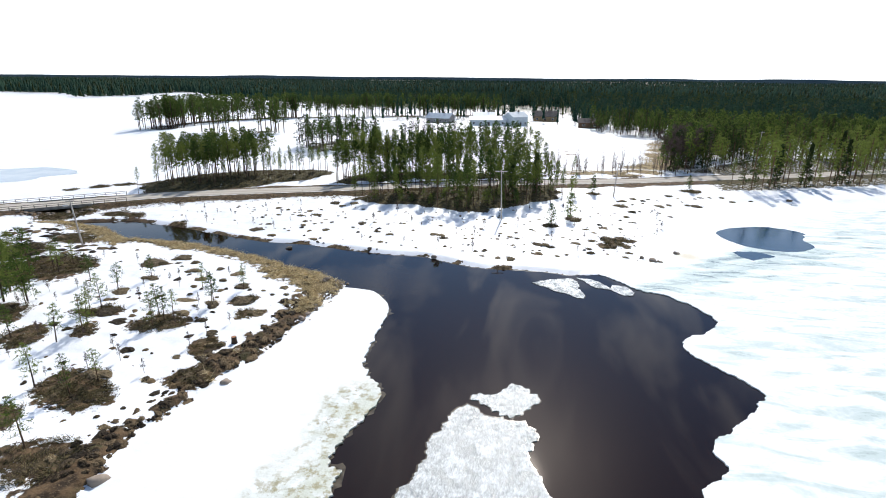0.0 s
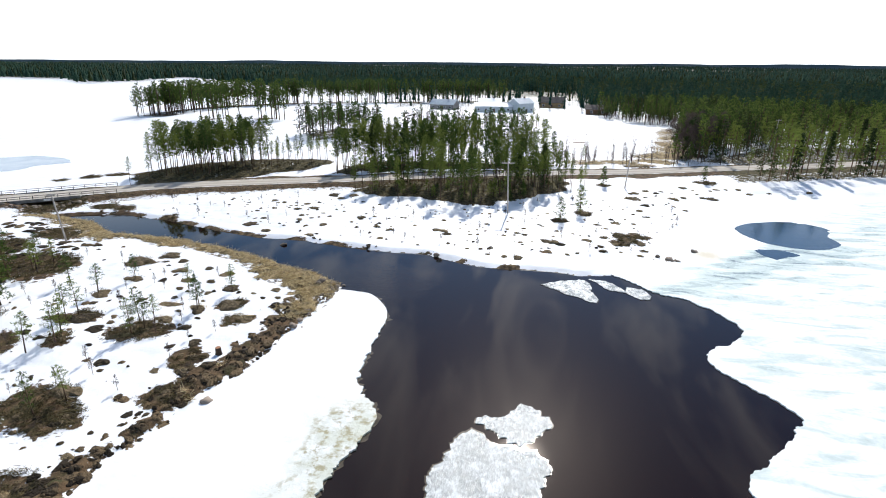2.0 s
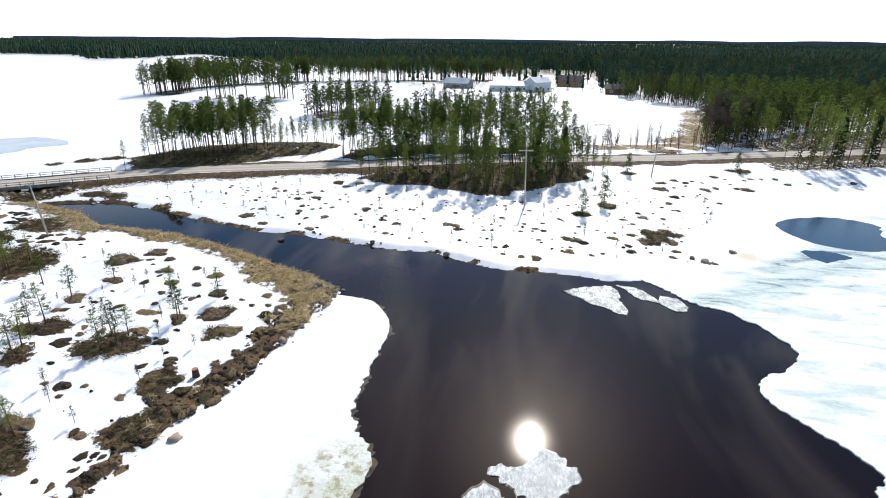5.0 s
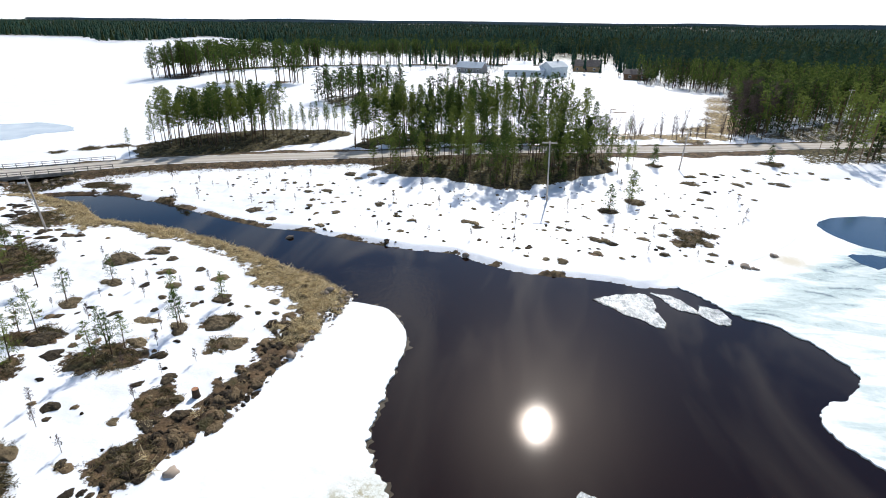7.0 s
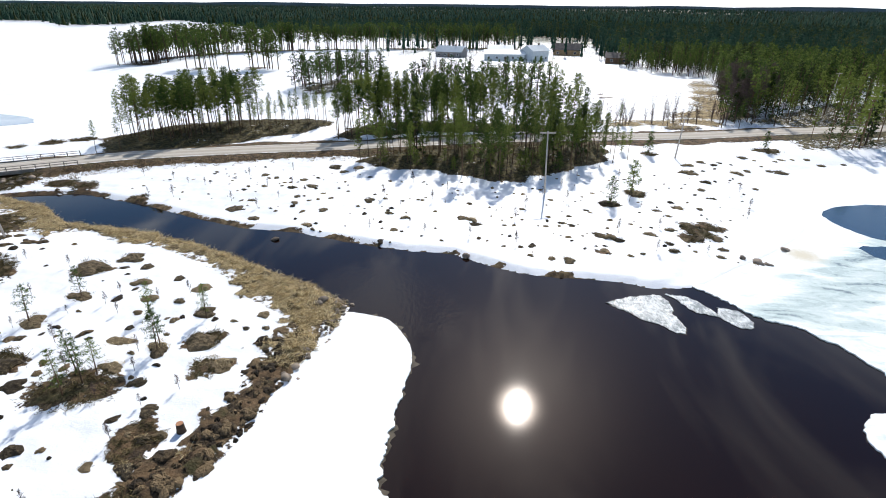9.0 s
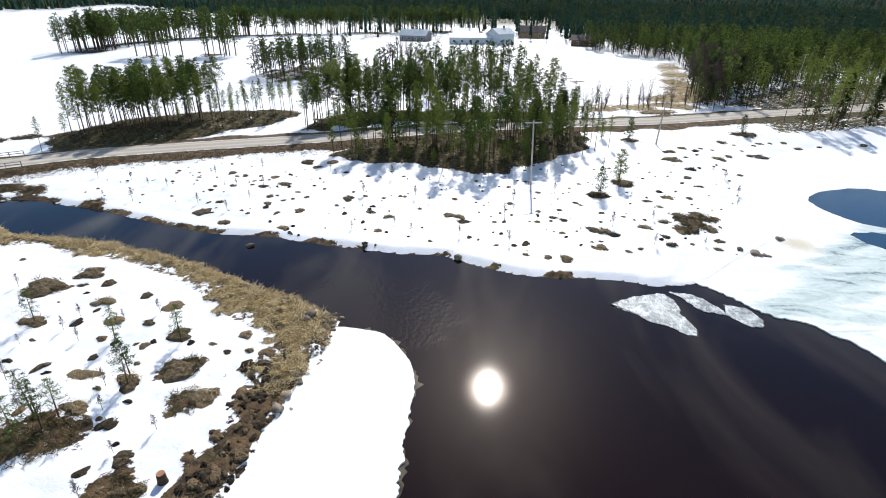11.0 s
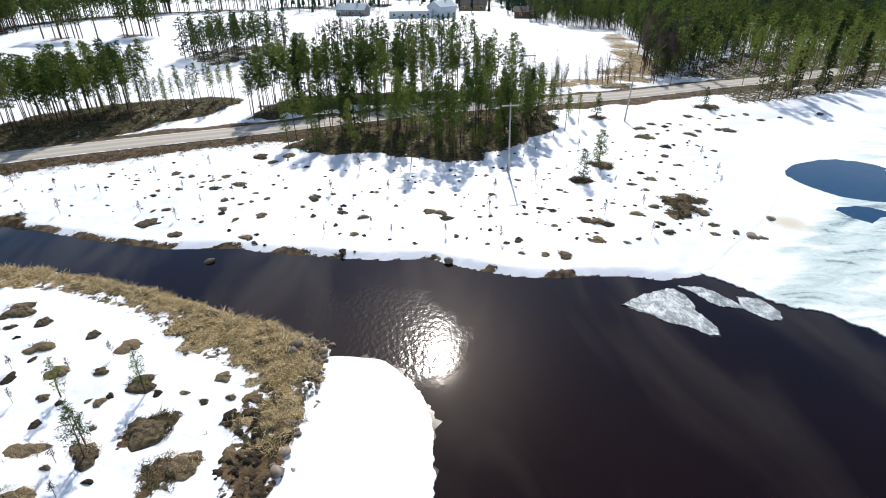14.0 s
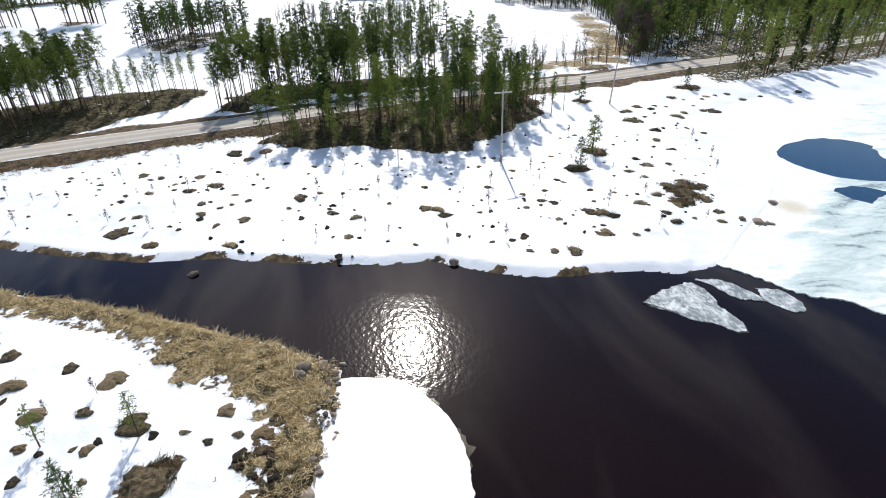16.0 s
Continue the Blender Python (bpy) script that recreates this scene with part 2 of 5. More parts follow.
def mat_simple(name, a, b, scale=3.0, rough=0.85, bump=0.3, dist=0.02, through=None, obj=0.0, isl=0.0, metal=0.0, spec=0.3):
    """Two mottled tones, varied a little from thing to thing or clump to clump."""
    k = Mat(name)
    f = k.noise(scale, 5)
    if obj:
        f = k.math("ADD", f, k.math("MULTIPLY", k.math("SUBTRACT", k.rand(), 0.5), obj))
    if isl:
        f = k.math("ADD", f, k.math("MULTIPLY", k.math("SUBTRACT", k.island(), 0.5), isl))
    return k.done(k.mix(k.ramp(f, 0.2, 0.8), a, b), rough, k.bump(k.noise(scale * 4, 4), bump, dist) if bump else None, through=through, metal=metal, spec=spec)


POOL = mat_pool()
GROUND, WATER, ICE, SHELF, FLOE, ROAD = mat_ground(), mat_water(), mat_ice(), mat_shelf(), mat_floe(), mat_road()
NEEDLES = mat_simple("pine_needles", (0.04, 0.074, 0.018), (0.165, 0.205, 0.045), 0.9, 0.7, 0, through=0.48, obj=0.7, isl=0.5, spec=0.1)
SPRUCE = mat_simple("spruce_needles", (0.02, 0.035, 0.012), (0.06, 0.08, 0.024), 0.9, 0.7, 0, through=0.3, obj=0.4, isl=0.4, spec=0.1)
# distance haze is mixed into this needle colour as a blue-green tint
HAZED_WOODS = mat_simple("hazed_needles", (0.018, 0.046, 0.034), (0.04, 0.082, 0.05), 0.05, 0.9, 0, through=0.15, isl=0.5, spec=0.05)
BARK = mat_simple("pine_bark", (0.045, 0.032, 0.024), (0.14, 0.085, 0.05), 2.0, 0.9, 0.5, 0.03, obj=0.4)
BIRCH_TWIG = mat_simple("birch_twigs", (0.05, 0.033, 0.03), (0.12, 0.085, 0.072), 1.0, 0.8, 0, obj=0.5)
PEAT = mat_simple("peat_and_moss", (0.04, 0.03, 0.018), (0.235, 0.175, 0.10), 3.6, 0.95, 1.0, 0.16, obj=0.6)
STRAW = mat_simple("dry_grass", (0.33, 0.24, 0.11), (0.8, 0.67, 0.41), 0.8, 0.8, 0, through=0.25, isl=0.9)
STONE = mat_simple("grey_stone", (0.10, 0.08, 0.062), (0.32, 0.26, 0.205), 2.0, 0.85, 0.5, 0.03, obj=0.5)
CONCRETE = mat_simple("concrete", (0.13, 0.12, 0.11), (0.26, 0.25, 0.235), 1.5, 0.85, 0.3)
GREYWOOD = mat_simple("weathered_wood", (0.30, 0.27, 0.24), (0.50, 0.46, 0.42), 2.0, 0.85, 0.3)
RAILS = mat_simple("dull_rail_steel", (0.09, 0.085, 0.08), (0.2, 0.19, 0.18), 3.0, 0.55, 0.1, metal=0.5)
DEAD = mat_simple("brown_grass", (0.10, 0.072, 0.04), (0.32, 0.24, 0.135), 0.8, 0.85, 0, through=0.2, isl=0.9)
STEEL = mat_simple("galvanised_steel", (0.4, 0.41, 0.42), (0.55, 0.56, 0.57), 4.0, 0.4, 0.1, metal=0.8)
ROOFSNOW = mat_simple("roof_snow", (0.78, 0.8, 0.82), (0.85, 0.86, 0.87), 1.0, 0.6, 0.3)


# ---- the plan, in metres ----
def spline(pts, n=4, jag=0.0, seed=0, closed=False):
    """A smooth line through points, n pieces to a span, roughened by jag."""
    rng = np.random.default_rng(seed)
    p = np.array(pts, float)
    q = np.vstack([p[-1:], p, p[:2]]) if closed else np.vstack([2 * p[:1] - p[1:2], p, 2 * p[-1:] - p[-2:-1]])
    out = []
    for i in range(1, len(q) - 2):
        for s in np.arange(n) / n:
            a, b, c, d = q[i - 1 : i + 3]
            out.append(0.5 * (2 * b + (c - a) * s + (2 * a - 5 * b + 4 * c - d) * s**2 + (3 * b - a - 3 * c + d) * s**3))
    if not closed:
        out.append(p[-1])
    out = np.array(out)
    return out + rng.normal(0, jag, out.shape) if jag else out


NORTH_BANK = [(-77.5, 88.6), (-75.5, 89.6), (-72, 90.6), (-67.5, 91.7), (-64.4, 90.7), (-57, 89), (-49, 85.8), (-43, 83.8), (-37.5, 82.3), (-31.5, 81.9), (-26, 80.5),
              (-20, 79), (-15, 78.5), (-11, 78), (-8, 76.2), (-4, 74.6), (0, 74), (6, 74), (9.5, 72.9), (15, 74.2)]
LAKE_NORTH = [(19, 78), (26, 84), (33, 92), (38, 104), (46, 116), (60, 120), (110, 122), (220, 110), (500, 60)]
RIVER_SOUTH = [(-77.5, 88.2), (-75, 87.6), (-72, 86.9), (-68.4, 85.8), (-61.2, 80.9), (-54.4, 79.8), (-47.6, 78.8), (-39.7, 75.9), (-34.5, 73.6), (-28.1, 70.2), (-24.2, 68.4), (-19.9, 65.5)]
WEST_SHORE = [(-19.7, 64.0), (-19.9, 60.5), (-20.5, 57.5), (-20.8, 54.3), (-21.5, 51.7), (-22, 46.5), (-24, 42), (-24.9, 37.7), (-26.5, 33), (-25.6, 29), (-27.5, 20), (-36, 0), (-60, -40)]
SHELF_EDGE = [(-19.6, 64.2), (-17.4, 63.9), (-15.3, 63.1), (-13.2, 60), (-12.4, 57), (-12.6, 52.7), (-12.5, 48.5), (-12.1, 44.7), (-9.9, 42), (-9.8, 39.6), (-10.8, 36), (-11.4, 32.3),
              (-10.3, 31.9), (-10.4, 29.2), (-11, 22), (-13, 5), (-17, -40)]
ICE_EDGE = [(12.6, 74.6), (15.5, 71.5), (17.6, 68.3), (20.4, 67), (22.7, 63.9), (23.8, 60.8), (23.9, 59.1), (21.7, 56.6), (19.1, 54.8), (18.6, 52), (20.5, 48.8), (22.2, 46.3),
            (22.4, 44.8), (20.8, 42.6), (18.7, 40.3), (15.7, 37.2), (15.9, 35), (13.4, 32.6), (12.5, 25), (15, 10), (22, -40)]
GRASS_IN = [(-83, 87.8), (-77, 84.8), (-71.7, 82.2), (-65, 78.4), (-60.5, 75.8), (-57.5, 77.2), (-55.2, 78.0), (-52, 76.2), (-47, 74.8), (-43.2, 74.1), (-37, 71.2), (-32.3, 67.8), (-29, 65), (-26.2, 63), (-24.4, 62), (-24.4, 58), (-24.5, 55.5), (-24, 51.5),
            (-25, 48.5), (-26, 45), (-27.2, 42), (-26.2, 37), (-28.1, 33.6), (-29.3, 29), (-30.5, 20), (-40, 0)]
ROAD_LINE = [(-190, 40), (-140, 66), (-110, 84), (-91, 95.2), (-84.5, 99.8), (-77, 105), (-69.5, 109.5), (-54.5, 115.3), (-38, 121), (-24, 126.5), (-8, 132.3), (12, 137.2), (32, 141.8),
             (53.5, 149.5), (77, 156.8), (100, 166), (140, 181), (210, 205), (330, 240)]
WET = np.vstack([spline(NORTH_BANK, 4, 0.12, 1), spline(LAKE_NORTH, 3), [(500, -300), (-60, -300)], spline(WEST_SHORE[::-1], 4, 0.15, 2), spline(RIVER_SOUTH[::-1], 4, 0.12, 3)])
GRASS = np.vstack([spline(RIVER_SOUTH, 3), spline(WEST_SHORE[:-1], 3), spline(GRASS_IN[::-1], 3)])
ROADS = spline(ROAD_LINE, 6)
GROVES = [
    [(-32, 113), (-27.5, 109), (-21, 108.6), (-15.8, 106.8), (-7.3, 104), (-0.5, 106.9), (8, 115.8), (13.8, 124), (12, 133), (0, 130.5), (-12, 127), (-24, 122.5), (-31, 117)],
    [(-80, 111), (-75, 112), (-69.5, 114.2), (-63.2, 117), (-59.3, 120.3), (-55.3, 126), (-48.1, 135), (-44.5, 145), (-51, 148), (-67.8, 143.8), (-81, 136), (-86, 122)],
    [(-42, 129), (-36.5, 129.4), (-27, 136), (-10, 139.5), (10, 144), (12, 150), (-10, 150), (-24, 149.5), (-36, 146.5), (-41, 139)],
    [(-76, 198), (-66, 185.5), (-57, 197), (-48, 203.5), (-49, 214), (-55, 226), (-70, 226), (-79, 212)],
]
PATCHES = [(-60, 64.5, 6.0), (-64, 60, 5.0), (-56.5, 66, 2.2), (-53, 50, 3.0), (-46.5, 45.5, 2.6), (-43.5, 52, 2.4), (-35.5, 50.5, 3.1), (-36, 38.3, 3.0), (-33.5, 37.5, 2.6), (-30.5, 29.5, 3.2), (-37.5, 33.6, 2.0),
           (-41.5, 47.5, 1.6), (-29.7, 57.6, 1.6), (-27.5, 54.4, 1.7), (-28.2, 46.6, 2.2), (-26.5, 41.2, 2.2), (-32, 37.3, 1.5), (-47.4, 67.8, 1.7), (-70, 70, 5.0), (-74, 60, 6.0), (-68, 78, 4.0), (47, 172, 10.0), (40, 161, 6.0), (30, 158, 5.0), (53, 186, 8.0), (22, 155, 4.0), (54, 197, 7.0), (59, 214, 6.0), (64, 236, 6.0), (23, 206, 1.8), (24, 198, 2.4), (22.5, 214, 1.5), (34, 153, 4.0), (-82, 92, 4.5), (-86, 96, 4.5), (-80, 95, 3.0), (-73, 94.6, 2.6), (-68.9, 94, 2.2), (-57.7, 90, 1.6), (5.4, 79.8, 0.9), (-97.5, 112.5, 2.0), (-93.5, 116.4, 2.4), (-89.5, 120, 2.6), (18, 87.5, 2.2), (20, 89.6, 1.8), (16.5, 85.5, 1.4), (8.7, 96, 1.5), (13.2, 101.8, 1.8), (20.8, 126.3, 1.8), (43.6, 131.6, 2.6)]


def ragged(line, amp, seed, gap=0.16, keep=None):
    """The line cut finer, its edge broken into lobes and small teeth."""
    line = np.array(line, float)
    run = np.concatenate([[0], np.cumsum(np.hypot(*np.diff(line, axis=0).T))])
    at = np.arange(0, run[-1], gap)
    x, y = np.interp(at, run, line[:, 0]), np.interp(at, run, line[:, 1])
    dx, dy = np.gradient(x), np.gradient(y)
    ln = np.hypot(dx, dy) + 1e-9
    off = amp * (0.5 * ripple(x, y, 3.1, seed) + 0.34 * ripple(x, y, 1.2, seed + 1) + 0.24 * ripple(x, y, 0.5, seed + 2))
    if keep is not None:
        off = off * keep(x, y)
    return np.stack([x - dy / ln * off, y + dx / ln * off], 1)


def to_line(x, y, line, closed=False):
    """Distance of many points to a line of points."""
    p = np.array(line, float)
    q = np.vstack([p[1:], p[:1]]) if closed else p[1:]
    p = p if closed else p[:-1]
    best = np.full(x.shape, 1e18)
    for (ax, ay), (bx, by) in zip(p, q):
        ux, uy = bx - ax, by - ay
        s = np.clip(((x - ax) * ux + (y - ay) * uy) / (ux * ux + uy * uy + 1e-12), 0, 1)
        best = np.minimum(best, (x - ax - s * ux) ** 2 + (y - ay - s * uy) ** 2)
    return np.sqrt(best)


def inside(x, y, poly):
    p = np.array(poly, float)
    odd = np.zeros(x.shape, bool)
    for (ax, ay), (bx, by) in zip(p, np.roll(p, -1, 0)):
        if ay != by:
            odd ^= ((ay > y) != (by > y)) & (x < (bx - ax) * (y - ay) / (by - ay) + ax)
    return odd


def signed(x, y, poly):
    """Distance to a region's edge, positive inside it."""
    d = to_line(x, y, poly, True)
    return np.where(inside(x, y, poly), d, -d)


def step(a, b, v):
    s = np.clip((v - a) / (b - a), 0, 1)
    return s * s * (3 - 2 * s)


def ripple(x, y, size, seed):
    """Cheap smooth noise, about -1 to 1."""
    rng = np.random.default_rng(seed)
    out = np.zeros(np.shape(x))
    for i in range(9):
        a, f, ph = rng.uniform(0, 6.28), rng.uniform(0.6, 1.7) / size, rng.uniform(0, 6.28)
        out = out + np.sin((x * np.cos(a) + y * np.sin(a)) * f * 6.28 + ph)
    return out / 4.0


FAR_LAKE = [(-82, 150), (-60, 165), (-75, 180), (-80, 210), (-95, 225), (-110, 255), (-170, 250), (-195, 262), (-198, 300), (-188, 345), (-140, 388), (-60, 425), (10, 440), (-100, 470), (-260, 600), (-540, 900), (-520, 740), (-545, 660), (-700, 800), (-1100, 760), (-1500, 300), (-700, 60), (-200, 60), (-112, 110)]
SPIT = [(-174, 263), (-180, 290), (-174, 330), (-152, 356), (-120, 377), (-61, 402), (-6, 415)]
EAST = [(51, 133.5), (60, 134.5), (74, 140), (110, 152), (135, 168), (150, 205), (90, 200), (62, 175), (50, 163), (62, 158), (52, 146)]
FIELD = [(10, 150), (26, 148), (46, 156), (50, 178), (68, 232), (70, 256), (46, 290), (34, 318), (-60, 330), (-62, 262), (-20, 258), (6, 240), (10, 215)]


def wooded(x, y):
    """1 where forest stands close, 0 on open ground."""
    open_ground = np.maximum.reduce([step(-8, 4, signed(x, y, FAR_LAKE)), step(-4, 3, signed(x, y, FIELD))])
    east = step(0, 12, np.minimum(x - 40, y - 150 - 0.32 * (x - 53)))
    north = step(325, 345, y + ripple(x, y, 120, 5) * 12) * step(-40, -10, x + 60 + 0 * y)
    far = step(430, 470, y + ripple(x, y, 160, 6) * 20 + np.minimum(x + 100, 0) * 0.1)
    return np.maximum.reduce([east, north, far]) * (1 - open_ground)


def grass_cover(x, y):
    """How far inside the ragged strip of dead grass and peat a place lies, in metres."""
    d = signed(x, y, GRASS)
    v = d - 0.2 + 1.0 * ripple(x, y, 5, 21) + 0.75 * ripple(x, y, 2.1, 20)
    # the strip reaches the river's edge without a break
    brink = to_line(x, y, RIVER_SOUTH)
    return np.where((d > -0.3) & (x < -19.5), np.maximum(v, 1.2 * step(2.2, 1.0, brink)), v)


def height(x, y):
    """The lie of the land; water stands at 0."""
    shape = np.shape(x)
    x, y = np.atleast_1d(np.asarray(x, float)), np.atleast_1d(np.asarray(y, float))
    w = -signed(x, y, WET)
    z = np.clip(0.45 * w, -0.2, 0.15) + 0.3 * step(0.2, 1.2, w / (1.0 + 13 * step(10, 20, x))) + 0.4 * step(1, 14, w) - 1.2 * step(0.3, 3.5, -w)
    lake = step(0, 14, signed(x, y, FAR_LAKE))
    land = step(0, 3, w)
    z = z * (1 - lake * land) + 0.06 * lake * land
    z = z + land * (1 - lake) * (0.10 * ripple(x, y, 9, 11) + 0.05 * ripple(x, y, 2.6, 12) + 0.22 * ripple(x, y, 40, 13))
    strip = (x > -90) & (x < -17) & (y > 15) & (y < 96)
    sx, sy = x[strip], y[strip]
    z[strip] += step(-0.6, 1.2, grass_cover(sx, sy)) * step(0, 0.6, w[strip]) * (0.10 + 0.12 * ripple(sx, sy, 1.5, 16) + 0.09 * ripple(sx, sy, 0.8, 17))
    for n, g in enumerate(GROVES):
        z = z + 0.75 * step(-1, 5, signed(x, y, g))
    r = to_line(x, y, ROADS)
    span = step(7.0, 4.0, np.hypot(x + 87.2, y - 97.6))
    bank = step(8.5, 3.2, r) * (1 - span)
    z = z * (1 - bank) + (1.32 + 0.04 * ripple(x, y, 30, 14)) * bank
    z = z - 0.4 * step(7, 3, np.hypot(x + 86, y - 95.5)) * (1 - bank)
    far = np.maximum(y - 700, 0) + 0.25 * np.maximum(np.abs(x) - 700, 0)
    z = z + 5 * np.exp(-(((x + 1150) / 560) ** 2 + ((y - 1250) / 430) ** 2))
    z = z + np.minimum(far, 4000) * 0.0068 + step(1800, 4200, y) * 7 * ripple(x, y, 1900, 15)
    return z.reshape(shape)


def ground_sheet():
    def axis(lo, a, fine, b, mid, c, hi):
        left, right = [a], []
        g = fine
        while left[-1] > lo:
            g *= 1.09
            left.append(left[-1] - g)
        v, g = c, mid
        while v < hi:
            g *= 1.07
            v += g
            right.append(v)
        return np.concatenate([left[:0:-1], np.arange(a, b, fine), np.arange(b, c, mid), right])

    xs, ys = axis(-4800, -66, 0.34, 46, 0.9, 90, 4800), axis(-300, 26, 0.32, 112, 0.7, 165, 4800)
    gx, gy = np.meshgrid(xs, ys)
    x, y = gx.ravel(), gy.ravel()
    z = height(x, y)
    me = bpy.data.meshes.new("ground")
    nx, ny = len(xs), len(ys)
    i = (np.arange(ny - 1)[:, None] * nx + np.arange(nx - 1)).ravel()
    quads = np.stack([i, i + 1, i + nx + 1, i + nx], 1)
    me.vertices.add(len(x))
    me.vertices.foreach_set("co", np.stack([x, y, z], 1).ravel())
    me.loops.add(quads.size)
    me.polygons.add(len(quads))
    me.polygons.foreach_set("loop_start", np.arange(len(quads)) * 4)
    me.polygons.foreach_set("loop_total", np.full(len(quads), 4))
    me.loops.foreach_set("vertex_index", quads.ravel().astype(np.int32))
    me.polygons.foreach_set("use_smooth", np.ones(len(quads), bool))
    me.update(calc_edges=True)
    w = -signed(x, y, WET)
    near = (x > -100) & (x < -15) & (y > 0) & (y < 100)
    grass = np.zeros(len(x))
    grass[near] = step(-1.5, 1.5, grass_cover(x[near], y[near]))
    bare = np.maximum(grass * step(0.0, 0.4, w), np.max([step(-0.9, 1.2, signed(x, y, g) + 0.9 * ripple(x, y, 6, 22)) * (k + 0.2 * ripple(x, y, 8, 23)) for g, k in zip(GROVES, (0.86, 0.86, 0.84, 0.62))], 0))
    for cx, cy, r in PATCHES:
        a = ripple(np.array(cx), np.array(cy), 7, 24) * 1.6
        ux, uy = (x - cx) * math.cos(a) + (y - cy) * math.sin(a), (y - cy) * math.cos(a) - (x - cx) * math.sin(a)
        bare = np.maximum(bare, 0.74 * step(r * 1.5, r * 0.5, np.hypot(ux * 0.8, uy * 1.35) + 0.35 * r * 0.4 * ripple(x, y, r * 1.4, 25)))
    # where heath grows under trees and its colour holds their shade
    heath_shade = step(-1.5, 2, np.max([signed(x, y, g) for g in GROVES], 0))
    wood = wooded(x, y)
    bare = np.maximum(bare, np.maximum(0.44 * wood, 0.62 * step(-3, 3, signed(x, y, EAST))))
    heath_shade = np.maximum(heath_shade, step(-2, 3, signed(x, y, EAST)))
    rd = to_line(x, y, ROADS)
    bare = np.maximum(bare, step(7.6, 5.6, rd + 0.8 * ripple(x, y, 9, 26)) * (x > -140) * 0.8)
    bare = np.maximum(bare, 0.75 * step(9, 5, to_line(x, y, SPIT) + 2 * ripple(x, y, 14, 30)))
    bare = np.maximum(bare, 0.57 * step(8, 2, to_line(x, y, [(18, 156), (42, 163), (54, 197), (66, 246)]) + 2.2 * ripple(x, y, 15, 31)))
    for cx, cy in ((-140, 252), (-117, 258)):
        bare = np.maximum(bare, 0.8 * step(8, 5, np.hypot(x - cx, (y - cy) * 1.3)))
    shore = (w > 0) & (x > -80) & (x < 2) & (y > 70)
    bare = np.maximum(bare, shore * step(1.6, 0.3, w) * step(-0.25, 0.7, ripple(x, y, 7, 27) + 0.3 * (x < -20)) * 0.85)
    bog = (w > 3) & (y < 130) & (x < 60)
    bare = np.maximum(bare, bog * step(1.5, 2.1, ripple(x, y, 3.1, 28)) * 0.8)
    bare = np.where(w < 0, 1.0, bare)
    dry = np.clip(grass * step(54, 60, y + 2 * ripple(x, y, 6, 29)) + 0.3 * step(7.5, 6.0, rd) + 0.4 * (w < 1.5) * (x > -60) * (y > 70) + 0.9 * step(10, 6, to_line(x, y, [(18, 156), (42, 163), (54, 197), (66, 246)])), 0, 1)
    for n, v in (("bare", bare), ("dry", dry), ("heath_shade", np.maximum(heath_shade, step(0.3, 0.8, wood))), ("woods", step(0.5, 0.9, wooded(x, y)) * step(330, 480, y) * step(15, 70, -signed(x, y, FAR_LAKE)) * 0.95)):
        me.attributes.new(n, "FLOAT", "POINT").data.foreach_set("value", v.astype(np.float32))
    me.materials.append(GROUND)
    return tagged(new("ground", me), "snow-covered bog and lake shore with bare brown patches", "ground", kind="structure")


ground_sheet()


# ---- mesh helpers ----
def part(name, bm, material, parent=None, label="", smooth=False):
    """Links a bmesh as one mesh object, under a thing or on its own."""
    me = bpy.data.meshes.new(name)
    bm.to_mesh(me)
    bm.free()
    me.materials.append(material)
    if smooth:
        me.polygons.foreach_set("use_smooth", np.ones(len(me.polygons), bool))
    ob = new(name, me)
    ob.parent = parent
    if label:
        ob["label"] = label
    return ob


def box(bm, x0, y0, z0, x1, y1, z1, m=None, bevel=0.0):
    vs = bmesh.ops.create_cube(bm, size=1.0, matrix=(m or Matrix()) @ Matrix.LocRotScale(((x0 + x1) / 2, (y0 + y1) / 2, (z0 + z1) / 2), None, (x1 - x0, y1 - y0, z1 - z0)))["verts"]
    if bevel:
        bmesh.ops.bevel(bm, geom=list({e for v in vs for e in v.link_edges}), offset=bevel, segments=1, affect="EDGES")


def tube(bm, a, b, r0, r1, n=5):
    """A tapered stick from a to b."""
    a, b = Vector(a), Vector(b)
    q = (b - a).to_track_quat("Z", "Y").to_matrix()
    rings = []
    for c, r in ((a, r0), (b, r1)):
        rings.append([bm.verts.new(c + q @ Vector((r * math.cos(6.2832 * i / n), r * math.sin(6.2832 * i / n), 0))) for i in range(n)])
    for i in range(n):
        j = (i + 1) % n
        bm.faces.new((rings[0][i], rings[0][j], rings[1][j], rings[1][i]))
    bm.faces.new(rings[1])
    bm.faces.new(rings[0][::-1])


def slab(name, outline, top, thick, material, parent=None, label=""):
    """A flat sheet with upright edges; its rim is a little lower than its top."""
    bm = bmesh.new()
    o = np.array(outline)
    c = o.mean(0)
    up = [bm.verts.new((x, y, top)) for x, y in o]
    dn = [bm.verts.new((x, y, top - thick)) for x, y in o]
    f = bm.faces.new(up)
    for i in range(len(o)):
        j = (i + 1) % len(o)
        bm.faces.new((up[i], up[j], dn[j], dn[i]))
    bmesh.ops.recalc_face_normals(bm, faces=bm.faces)
    bmesh.ops.triangulate(bm, faces=[f], ngon_method="EAR_CLIP")
    return part(name, bm, material, parent, label)


# ---- water and ice ----
bm = bmesh.new()
wv = [bm.verts.new(v) for v in ((-110, -290, 0), (480, -290, 0), (480, 130, 0), (-110, 130, 0))]
bm.faces.new(wv)
